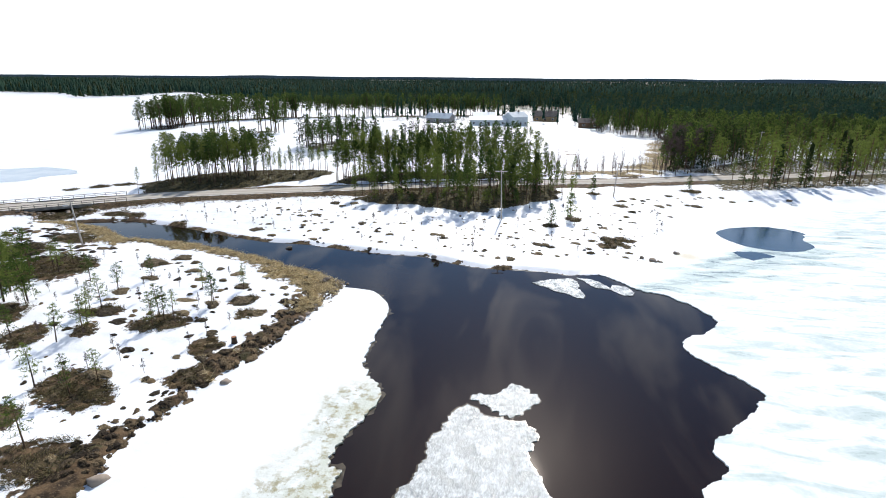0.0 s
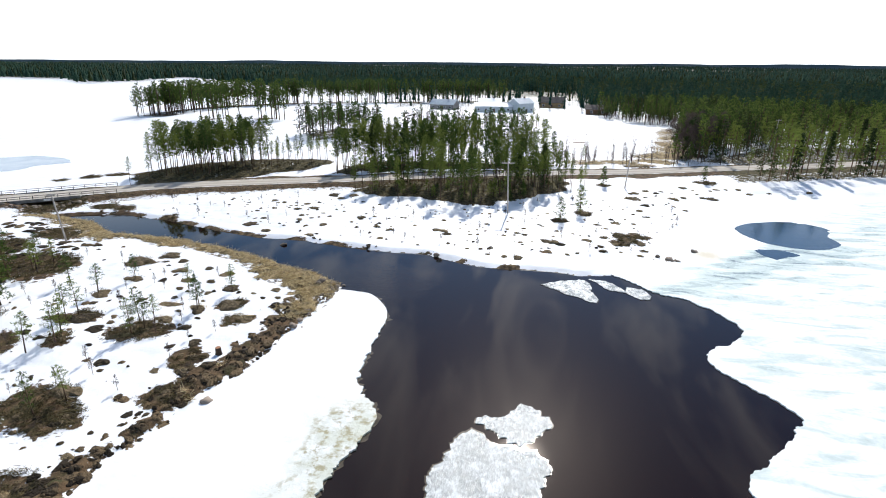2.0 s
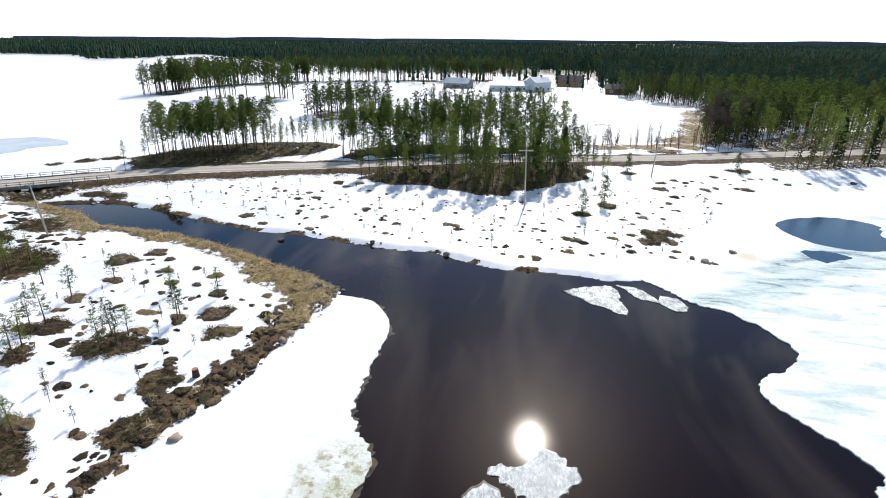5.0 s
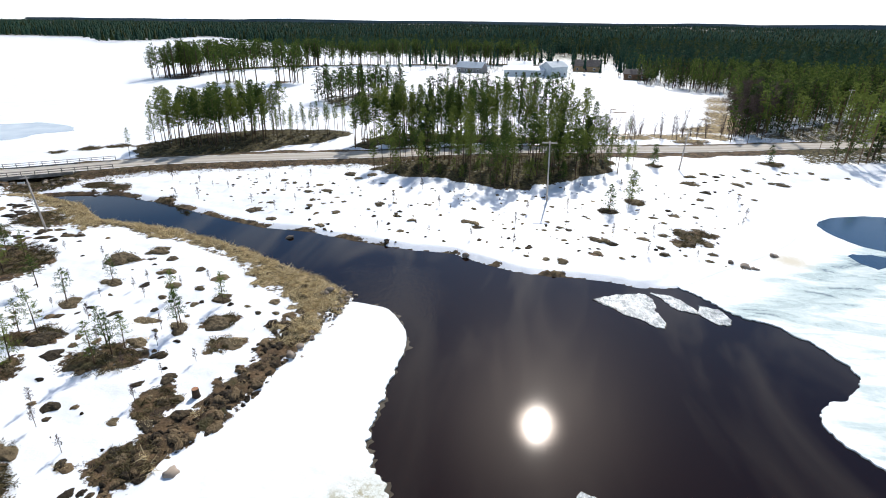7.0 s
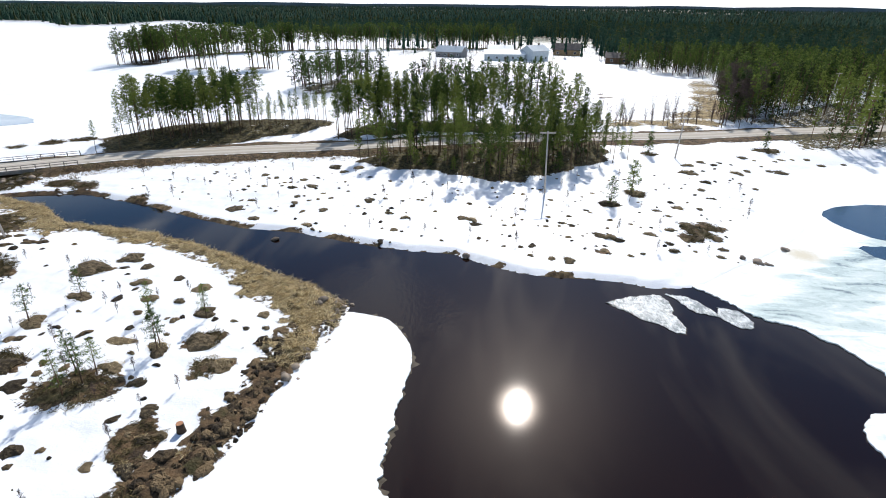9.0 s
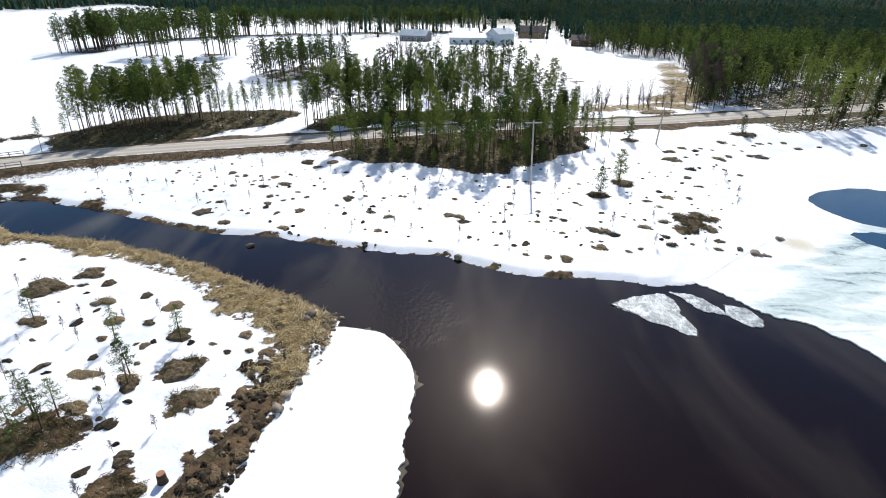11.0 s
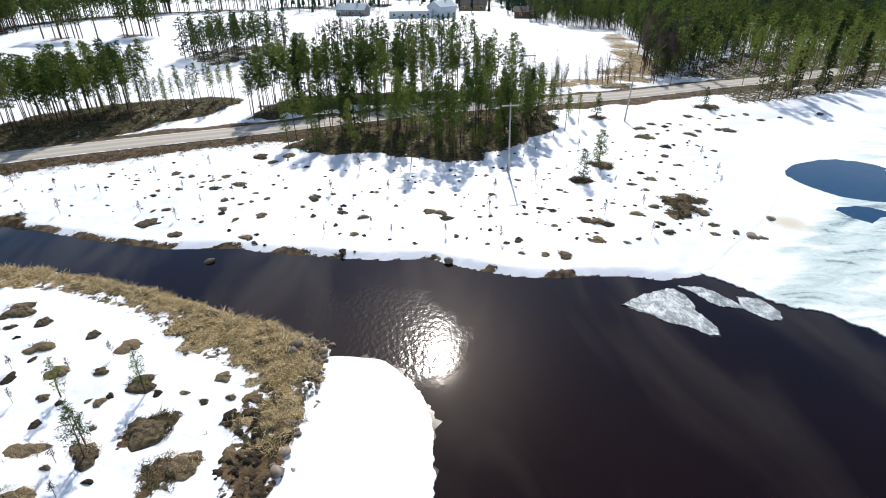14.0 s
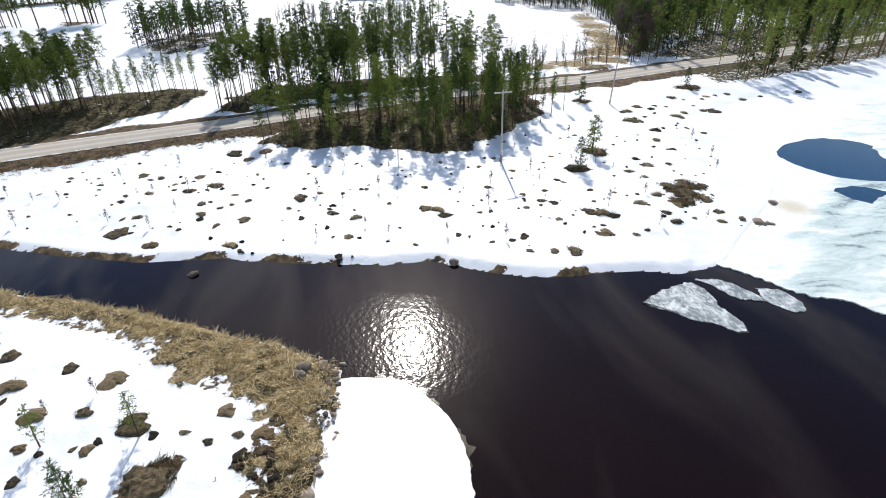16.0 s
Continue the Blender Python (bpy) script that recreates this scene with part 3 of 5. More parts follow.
tagged(part("water", bm, WATER), "dark peat-brown open river and lake water", "water", kind="structure")

SLUSH = mat_simple("wet_slush", (0.30, 0.36, 0.43), (0.44, 0.5, 0.56), 0.15, 0.2, 0.1)
tagged(slab("wet_patch", spline([(-141, 142), (-134.6, 146), (-121.8, 142.6), (-117, 137), (-121.6, 132), (-125, 122), (-160, 105), (-190, 120)], 5, 0.3, 44, True), 0.1, 0.05, SLUSH), "blue-grey wet patch on the snowy lake ice", "pool", kind="structure")
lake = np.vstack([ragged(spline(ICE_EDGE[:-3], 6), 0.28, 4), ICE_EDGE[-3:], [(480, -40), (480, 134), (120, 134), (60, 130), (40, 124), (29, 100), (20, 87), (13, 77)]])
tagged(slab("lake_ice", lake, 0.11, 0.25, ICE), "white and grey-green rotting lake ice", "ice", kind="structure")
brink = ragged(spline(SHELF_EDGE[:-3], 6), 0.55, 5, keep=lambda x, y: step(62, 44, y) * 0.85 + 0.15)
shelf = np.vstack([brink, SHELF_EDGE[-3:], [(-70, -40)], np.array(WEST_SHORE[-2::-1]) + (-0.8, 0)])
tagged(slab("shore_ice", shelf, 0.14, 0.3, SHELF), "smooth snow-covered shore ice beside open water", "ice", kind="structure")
RIM = mat_simple("wet_rim_ice", (0.03, 0.022, 0.014), (0.12, 0.10, 0.07), 1.4, 0.12, 0.2)
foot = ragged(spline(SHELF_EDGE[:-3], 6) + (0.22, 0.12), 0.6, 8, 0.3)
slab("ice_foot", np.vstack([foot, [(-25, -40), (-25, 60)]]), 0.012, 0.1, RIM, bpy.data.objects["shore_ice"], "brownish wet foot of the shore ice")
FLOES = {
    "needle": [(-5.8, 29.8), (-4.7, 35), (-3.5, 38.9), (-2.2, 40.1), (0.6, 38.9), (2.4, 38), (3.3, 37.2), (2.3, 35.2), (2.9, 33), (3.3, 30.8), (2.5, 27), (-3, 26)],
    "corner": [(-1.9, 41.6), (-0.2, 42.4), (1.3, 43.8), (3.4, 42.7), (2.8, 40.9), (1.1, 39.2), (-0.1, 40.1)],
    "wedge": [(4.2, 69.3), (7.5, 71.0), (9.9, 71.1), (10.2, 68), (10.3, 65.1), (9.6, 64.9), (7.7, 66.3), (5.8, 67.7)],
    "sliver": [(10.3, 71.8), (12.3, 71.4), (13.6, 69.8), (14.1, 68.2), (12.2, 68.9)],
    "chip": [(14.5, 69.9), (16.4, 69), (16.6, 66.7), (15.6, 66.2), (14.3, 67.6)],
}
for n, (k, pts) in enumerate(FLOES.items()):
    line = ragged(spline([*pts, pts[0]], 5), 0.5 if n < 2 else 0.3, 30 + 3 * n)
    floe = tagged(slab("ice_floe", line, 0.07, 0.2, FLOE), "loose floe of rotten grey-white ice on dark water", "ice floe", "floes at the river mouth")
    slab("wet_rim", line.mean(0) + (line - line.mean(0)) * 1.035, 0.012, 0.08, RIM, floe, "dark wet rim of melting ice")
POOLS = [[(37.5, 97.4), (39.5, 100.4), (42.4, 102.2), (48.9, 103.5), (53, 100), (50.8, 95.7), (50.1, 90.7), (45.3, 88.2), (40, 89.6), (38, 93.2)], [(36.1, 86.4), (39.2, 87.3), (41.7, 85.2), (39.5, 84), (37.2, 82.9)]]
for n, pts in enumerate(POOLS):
    tagged(slab("meltwater_pool", spline(pts, 5, 0.12, 40 + n, True), 0.118, 0.02, POOL), "pool of meltwater lying on the ice, tinted with reflected sky blue", "pool", kind="structure")


# ---- road and bridge ----
def road():
    bm = bmesh.new()
    lay = bm.verts.layers.float.new("across")
    rows = []
    for i, p in enumerate(ROADS):
        d = ROADS[min(i + 1, len(ROADS) - 1)] - ROADS[max(i - 1, 0)]
        side = np.array((-d[1], d[0])) / np.hypot(*d)
        row = []
        for u in (-1.0, -0.7, -0.35, 0.0, 0.35, 0.7, 1.0):
            v = bm.verts.new((*(p + side * u * 3.1), 1.5 - 0.10 * u * u))
            v[lay] = u
            row.append(v)
        rows.append(row)
    for a, b in zip(rows, rows[1:]):
        for i in range(6):
            bm.faces.new((a[i + 1], a[i], b[i], b[i + 1]))
    tagged(part("road", bm, ROAD, smooth=True), "grey gravel road with wheel tracks and slushy verges", "road", kind="structure")


road()


def bridge():
    """A short slab bridge where the road crosses the river."""
    rig = tagged(new("bridge"), "short concrete road bridge with steel railings over the river", "bridge")
    a, b = Vector((-91.6, 94.6, 0)), Vector((-82.8, 100.9, 0))
    d = (b - a).normalized()
    rig.matrix_world = Matrix.Translation((a + b) / 2) @ Matrix.Rotation(math.atan2(d.y, d.x), 4, "Z")
    L = (b - a).length / 2
    bm = bmesh.new()
    box(bm, -L, -3.7, 0.95, L, 3.7, 1.36, bevel=0.05)
    part("deck", bm, CONCRETE, rig)
    for s in (-1, 1):
        bm = bmesh.new()
        box(bm, -L, s * 3.55 - 0.14, 1.365, L, s * 3.55 + 0.14, 1.55, bevel=0.03)
        part("kerb", bm, CONCRETE, rig)
        bm = bmesh.new()
        box(bm, s * (L - 0.5) - 0.6, -4.0, -1.0, s * (L - 0.5) + 0.6, 4.0, 0.94, bevel=0.05)
        part("abutment", bm, CONCRETE, rig)
        for z in (1.85, 2.2):
            bm = bmesh.new()
            tube(bm, (-L - 6, s * 3.55, z), (L + 6, s * 3.55, z), 0.045, 0.045, 6)
            part("rail", bm, RAILS, rig)
        for i in range(13):
            x = -L - 6 + i * (2 * L + 12) / 12
            bm = bmesh.new()
            box(bm, x - 0.05, s * 3.55 - 0.05, 1.2, x + 0.05, s * 3.55 + 0.05, 2.24)
            part("post", bm, RAILS, rig)


bridge()


def pole(x, y, tall, lean=(0, 0), arm=1.6, turn=0.0, lamp=False):
    rig = tagged(new("utility_pole"), "weathered wooden utility pole with a crossarm, standing in snow", "utility pole", "poles along the road")
    rig.location = (x, y, float(height(x, y)) - 0.3)
    bm = bmesh.new()
    top = Vector((lean[0], lean[1], tall + 0.3))
    tube(bm, (0, 0, 0), top, 0.14, 0.09, 8)
    part("pole", bm, GREYWOOD, rig, smooth=True)
    c, s = math.cos(turn), math.sin(turn)
    at = top - Vector((0, 0, 0.25))
    bm = bmesh.new()
    box(bm, -arm / 2, -0.06, -0.07, arm / 2, 0.06, 0.07, Matrix.Translation(at + Vector((-0.1 * s, -0.12 * c, 0))) @ Matrix.Rotation(turn, 4, "Z"))
    part("crossarm", bm, GREYWOOD, rig)
    for u in (-0.9, 0.0, 0.9):
        bm = bmesh.new()
        p = at + Vector((c * u * arm / 2, s * u * arm / 2, 0.06))
        tube(bm, p, p + Vector((0, 0, 0.16)), 0.05, 0.035, 6)
        part("insulator", bm, CONCRETE, rig, "pale ceramic insulator")
    if lamp:
        bm = bmesh.new()
        box(bm, -1.0, -0.15, -0.7, -0.25, 0.15, -0.5, Matrix.Translation(at) @ Matrix.Rotation(turn, 4, "Z"), bevel=0.03)
        part("transformer_box", bm, STEEL, rig, "grey metal box")
    return rig


pole(0, 100, 9.3, (-0.35, -0.5), 2.2, 0.1)
pole(24.7, 123.5, 7.6, (0.5, 0.2), 0.9, 0.2)
pole(77.5, 178, 10.5, (0.6, 0.3), 1.8, 0.3)
pole(-63.4, 74.2, 7.3, (-0.45, -0.3), 1.0, 0.6, True)


# ---- trees ----
def raw(name, verts, faces, material, parent=None, smooth=False):
    me = bpy.data.meshes.new(name)
    me.from_pydata(verts, [], faces)
    me.materials.append(material)
    if smooth:
        me.polygons.foreach_set("use_smooth", np.ones(len(me.polygons), bool))
    ob = new(name, me)
    ob.parent = parent
    return ob


def sprays(rng, centres, radii, per, length, width, droop=0.0, flat=0.55):
    """Small needle-like triangles massed round each centre."""
    n = len(centres) * per
    c = np.repeat(centres, per, 0)
    r = np.repeat(radii, per)[:, None]
    u = rng.normal(0, 1, (n, 3)) * (1, 1, flat)
    u /= np.linalg.norm(u, axis=1, keepdims=True)
    base = c + u * r * rng.uniform(0.1, 0.75, (n, 1))
    way = u + rng.normal(0, 0.5, (n, 3)) + (0, 0, -droop)
    way /= np.linalg.norm(way, axis=1, keepdims=True)
    side = np.cross(way, rng.normal(0, 1, (n, 3)))
    side /= np.linalg.norm(side, axis=1, keepdims=True)
    ln, wd = length * rng.uniform(0.6, 1.4, (n, 1)), width * rng.uniform(0.6, 1.4, (n, 1))
    v = np.stack([base - side * wd / 2, base + side * wd / 2, base + way * ln], 1).reshape(-1, 3)
    return v, np.arange(n * 3).reshape(-1, 3)


def stems(paths, n=5):
    """Tapered sticks along paths of (x, y, z, radius)."""
    vs, fs = [], []
    for path in paths:
        k = len(vs)
        for x, y, z, r in path:
            vs += [(x + r * math.cos(6.2832 * i / n), y + r * math.sin(6.2832 * i / n), z) for i in range(n)]
        for j in range(len(path) - 1):
            for i in range(n):
                a, b = k + j * n + i, k + j * n + (i + 1) % n
                fs.append((a, b, b + n, a + n))
    return vs, fs


def pine_shape(rng, h, low, spread, clumps, per, leaf, girth, uneven=0.42, slim_leaf=0.5):
    """Trunk and limb paths and the crown's triangles for a pine of height h, with its crown from low * h up."""
    bend = rng.normal(0, 0.018, 2) * h
    ax = lambda t: np.array((bend[0] * t * t, bend[1] * t * t, h * t))
    paths = [[(*ax(t), girth * (1.02 - t) + 0.008) for t in np.linspace(0, 1, 6)]]
    cs, rs = [], []
    for i in range(clumps):
        t = low + (1 - low) * ((i + 0.5) / clumps) ** 0.85
        u = (t - low) / (1 - low)
        w = spread * (0.16 + 1.65 * (u + 0.22) ** 0.6 * (1 - u) ** 0.8) * rng.uniform(1 - uneven, 1 + uneven)
        a = i * 2.4 + rng.normal(0, 0.5)
        p0 = ax(t)
        p1 = p0 + (math.cos(a) * w, math.sin(a) * w, w * rng.uniform(-0.12, 0.3))
        if i % 2 == 0:
            paths.append([(*(p0 - (0, 0, 0.1)), girth * 0.22 * (1.2 - u)), (*p1, girth * 0.07)])
        cs.append(p0 + (p1 - p0) * rng.uniform(0.75, 1.0))
        rs.append(leaf * rng.uniform(0.9, 1.5) * (1.15 - 0.65 * u))
        if w > leaf * 1.6:
            cs.append(p0 + (p1 - p0) * rng.uniform(0.3, 0.6))
            rs.append(leaf * rng.uniform(0.8, 1.3))
    cs.append(ax(0.985))
    rs.append(leaf * 0.45)
    if low > 0.3:
        for i in range(5):
            t, a = rng.uniform(0.2, low), rng.uniform(0, 6.28)
            p0, ln = ax(t), rng.uniform(0.3, 0.9)
            paths.append([(*p0, girth * 0.12), (*(p0 + (math.cos(a) * ln, math.sin(a) * ln, -0.1)), girth * 0.05)])
    v, f = sprays(rng, np.array(cs), np.array(rs), per, leaf * 0.8, leaf * slim_leaf)
    return paths, v, f


def make_pine(seed, name, label, category, h, low, spread, clumps, per, leaf, girth, needles=None):
    rng = np.random.default_rng(seed)
    rig = tagged(new(name), label, category)
    paths, v, f = pine_shape(rng, h, low, spread, clumps, per, leaf, girth, slim_leaf=0.24)
    raw("trunk", *stems(paths, 5), BARK, rig, True)
    raw("crown", v.tolist(), f.tolist(), needles or NEEDLES, rig)
    return rig


def make_spruce(seed, h, spread):
    rng = np.random.default_rng(seed)
    rig = tagged(new("spruce"), "dark narrow spruce with drooping branches to the ground", "tree")
    cs, rs = [], []
    for i in range(90):
        t = 0.06 + 0.94 * (i / 90) ** 0.9
        w, a = spread * (1.02 - t) * rng.uniform(0.6, 1.1), rng.uniform(0, 6.28)
        cs.append((math.cos(a) * w, math.sin(a) * w, h * t - 0.15 * w))
        rs.append(0.25 + 0.2 * (1 - t))
    v, f = sprays(rng, np.array(cs), np.array(rs), 11, 0.5, 0.22, 0.6)
    raw("trunk", *stems([[(0, 0, 0, 0.15), (0, 0, h * 0.97, 0.02)]], 5), BARK, rig, True)
    raw("crown", v.tolist(), f.tolist(), SPRUCE, rig)
    return rig


def make_birch(seed, h, twigs, name="birch", label="leafless birch with pale stem and purple-brown twigs"):
    rng = np.random.default_rng(seed)
    rig = tagged(new(name), label, "tree")
    paths, cs, rs = [[(rng.normal(0, 0.01) * h * t, rng.normal(0, 0.01) * h * t, h * t, 0.012 * h * (1.03 - t) * 0.7 + 0.008) for t in np.linspace(0, 1, 6)]], [], []
    for i in range(22):
        t, a = rng.uniform(0.3, 0.95), rng.uniform(0, 6.28)
        w = h * 0.16 * (1.15 - t) * rng.uniform(0.6, 1.2)
        p = np.array((math.cos(a) * w, math.sin(a) * w, h * t + w * 1.3))
        paths.append([(0, 0, h * t, 0.0035 * h * (1.1 - t)), (*p, 0.008)])
        cs.append(p * (0.9, 0.9, 1))
        rs.append(h * 0.055)
    v, f = sprays(rng, np.array(cs), np.array(rs), twigs, h * 0.1, 0.034, -0.6, 1.0)
    raw("trunk", *stems(paths, 5), BIRCH_TWIG, rig, True)
    raw("twig_crown", v.tolist(), f.tolist(), BIRCH_TWIG, rig)
    return rig


def make_scrub(seed, h):
    """A thin leafless birch of several upright stems with fine twigs all the way up."""
    rng = np.random.default_rng(seed)
    rig = tagged(new("birch"), "thin leafless birch scrub with several upright stems", "tree")
    paths, cs, rs = [], [], []
    for i in range(4):
        a, lean, tall = rng.uniform(0, 6.28), rng.uniform(0.04, 0.14) * h, h * rng.uniform(0.6, 1.0)
        way = np.array((math.cos(a), math.sin(a)))
        line = [(*(way * lean * t**1.5), tall * t, 0.045 * (1.05 - t) + 0.006) for t in np.linspace(0, 1, 5)]
        paths.append(line)
        for t in np.linspace(0.25, 1.0, 9):
            c = np.array((*(way * lean * t**1.5), tall * t))
            out = rng.normal(0, 0.06 * h * (1.2 - t), 2)
            paths.append([(*c, 0.012), (*(c + (*out, 0.07 * h)), 0.005)])
            cs.append(c + (*(out * 0.8), 0.05 * h))
            rs.append(0.04 * h)
    v, f = sprays(rng, np.array(cs), np.array(rs), 13, h * 0.085, 0.026, -0.9, 1.0)
    raw("trunk", *stems(paths, 4), BIRCH_TWIG, rig, True)
    raw("twig_crown", v.tolist(), f.tolist(), BIRCH_TWIG, rig)
    return rig


def scatter(seed, poly, count, gap, keep=None):
    """Random spots in a region, no two nearer than gap."""
    rng = np.random.default_rng(seed)
    p = np.array(poly, float)
    lo, hi = p.min(0), p.max(0)
    out = []
    for _ in range(count * 30):
        q = rng.uniform(lo, hi)
        if inside(np.array(q[0]), np.array(q[1]), p) and all((q[0] - a) ** 2 + (q[1] - b) ** 2 > gap * gap for a, b in out) and (keep is None or keep(*q)):
            out.append(tuple(q))
            if len(out) == count:
                break
    return out


def plant(seed, kinds, spots, lo, hi, sink=0.08, group=""):
    """Copies of the kinds at the spots, turned, scaled and set into the ground."""
    rng = np.random.default_rng(seed)
    zs = height(np.array([s[0] for s in spots]), np.array([s[1] for s in spots]))
    for (x, y), z in zip(spots, zs):
        k = kinds[rng.integers(len(kinds))]
        c = copy_thing(k, pose(x, y, z - sink, rng.normal(0, 1.6), rng.normal(0, 1.6), rng.uniform(0, 360)))
        s = rng.uniform(lo, hi)
        c.scale = (s * rng.uniform(0.9, 1.12), s * rng.uniform(0.9, 1.12), s)
        if group:
            c["group"] = group


def drop_kind(kinds):
    """Takes the pattern trees away once their copies stand."""
    for k in kinds:
        for o in [*k.children_recursive, k]:
            bpy.data.objects.remove(o)


def clear_of_road(x, y):
    return float(to_line(np.array([x]), np.array([y]), ROADS)[0]) > 5.0


TALL = "tall pine with a bare brown trunk and green crown"
pines = [make_pine(100 + i, "pine", TALL, "tree", 10.5, 0.32 + 0.07 * (i % 4), 0.95 + 0.16 * (i % 4), 52, 24, 0.33, 0.088) for i in range(8)]
slim = [make_pine(120 + i, "pine", "slender young pine with a sparse green crown", "tree", 9.0, 0.5, 0.75, 34, 20, 0.28, 0.08) for i in range(3)]
bog = [make_pine(140 + i, "bog_pine", "small stunted bog pine with a thin open crown", "tree", 3.6, 0.2 + 0.05 * i, 0.62, 26, 15, 0.19, 0.05) for i in range(4)]
bushy = [make_pine(150 + i, "young_pine", "bushy young pine standing on a bare mound", "tree", 4.4, 0.1, 0.95, 44, 20, 0.26, 0.07) for i in range(3)]
spruces = [make_spruce(160 + i, 10.5, 1.5) for i in range(2)]
birches = [make_birch(170 + i, 9.5, 46) for i in range(3)]
scrub = [make_scrub(190 + i, 6.0) for i in range(3)]
shrubs = [make_birch(180 + i, 1.5, 5, "sapling", "bare thin sapling sticking out of the snow") for i in range(3)]

main = scatter(1, GROVES[0], 118, 1.3, clear_of_road)
plant(2, pines + slim, main, 0.52, 1.0, group="roadside pines")
plant(3, spruces, [(-33.8, 136.5), (-33.2, 138), (-22, 117.5), (2.2, 116), (-30.5, 141), (7.5, 121), (-62, 203), (-20.5, 146)], 0.75, 1.2)
plant(4, bushy, scatter(5, [(-29, 111), (-15, 107.5), (-7, 105), (0, 108), (11, 121), (0, 114), (-20, 112)], 20, 1.7), 0.4, 0.95)
ridge = [(-85, 122), (-76, 118), (-68, 120), (-63, 126), (-61, 142), (-68, 143), (-80, 134)]
plant(6, pines, scatter(7, ridge, 66, 1.7), 0.78, 1.16, group="pines on the lake ridge")
plant(29, slim, scatter(30, [(-63, 122), (-57, 128), (-48.5, 137), (-46, 144), (-52, 146), (-61, 142)], 30, 1.7), 0.5, 0.85, group="pines on the lake ridge")
plant(8, pines + slim, scatter(9, GROVES[2], 112, 1.55, clear_of_road), 0.8, 1.22, group="pines behind the road")
plant(31, scrub, scatter(32, [(-44, 236), (-28, 231), (-18, 233), (-20, 262), (-46, 272)], 40, 2.2), 0.7, 1.2, group="birch scrub before the houses")
plant(33, scrub, scatter(34, [(-30, 160), (8, 160), (8, 212), (-34, 205)], 46, 3.2), 0.7, 1.15, group="birch scrub before the houses")
east = EAST
plant(14, spruces, [(52, 168), (57, 178), (61, 186), (66, 200), (49, 163), (66, 140), (74, 142), (86, 148), (60, 172), (98, 172)], 0.8, 1.1)
plant(15, birches, scatter(16, [(43, 159), (52, 160), (66, 180), (76, 215), (66, 222), (56, 192), (46, 172)], 44, 1.6), 0.85, 1.25, group="birch clump by the field")
plant(17, scrub, scatter(18, [(8, 146), (14, 149), (36, 154), (46, 157), (40, 161), (12, 155)], 26, 1.4), 0.7, 1.25, group="birches along the field")
plant(19, slim, [(10.3, 116.4), (13, 119.5), (16, 122), (19, 149), (-80, 111), (-77, 113.5)], 0.5, 0.8)
plant(20, bushy, [(8.8, 95.6), (20.6, 126.4), (43.5, 131.8), (16, 128)], 0.85, 1.1)
plant(21, bushy, [(12.7, 101.4)], 1.15, 1.2)
plant(22, bog, [(-45.6, 57.9), (-35.4, 51.2), (-35.0, 52.2), (-36.5, 52.1), (-32.3, 55.4), (-44.1, 51.5), (-41.3, 47.0), (-42.5, 45.0), (-34.9, 37.5), (-33.8, 39.4), (-50.9, 60.1),
                (-32.4, 30.6), (-38.4, 37.9), (-47.3, 45), (-52.9, 52.7), (-57.9, 65.7), (-58.7, 63.3), (-31.1, 60.6), (-36.5, 60.7), (-32.5, 56.1), (-44.3, 62.4), (-56.8, 62), (-60.5, 66), (-35.8, 49.8), (-43.6, 52.6), (-42.1, 48.6)], 0.85, 1.25, group="stunted pines on the bog")
plant(23, bushy, [(-62, 59.5), (-63.8, 62.5), (-60.4, 56.6), (-66, 60), (-55, 47), (-57.5, 50)], 1.05, 1.45)
plant(28, bushy, [(-53.3, 53.4), (-55.8, 52.9), (-58, 56), (-59.5, 60.8)], 1.35, 1.65)

# saplings on the open snow
bank = [(-60, 92), (-30, 84), (0, 78), (20, 79), (36, 112), (10, 112), (-15, 103), (-45, 108), (-66, 100)]
plant(24, shrubs, scatter(25, bank, 46, 2.5), 0.6, 1.3, 0.02, "saplings in the snow")
west = [(-50, 70), (-30, 63), (-26, 50), (-31, 33), (-42, 36), (-56, 52), (-60, 68)]
plant(26, shrubs, scatter(27, west, 34, 2.2), 0.6, 1.2, 0.02, "saplings in the snow")
drop_kind(pines + slim + bog + bushy + spruces + birches + scrub + shrubs)


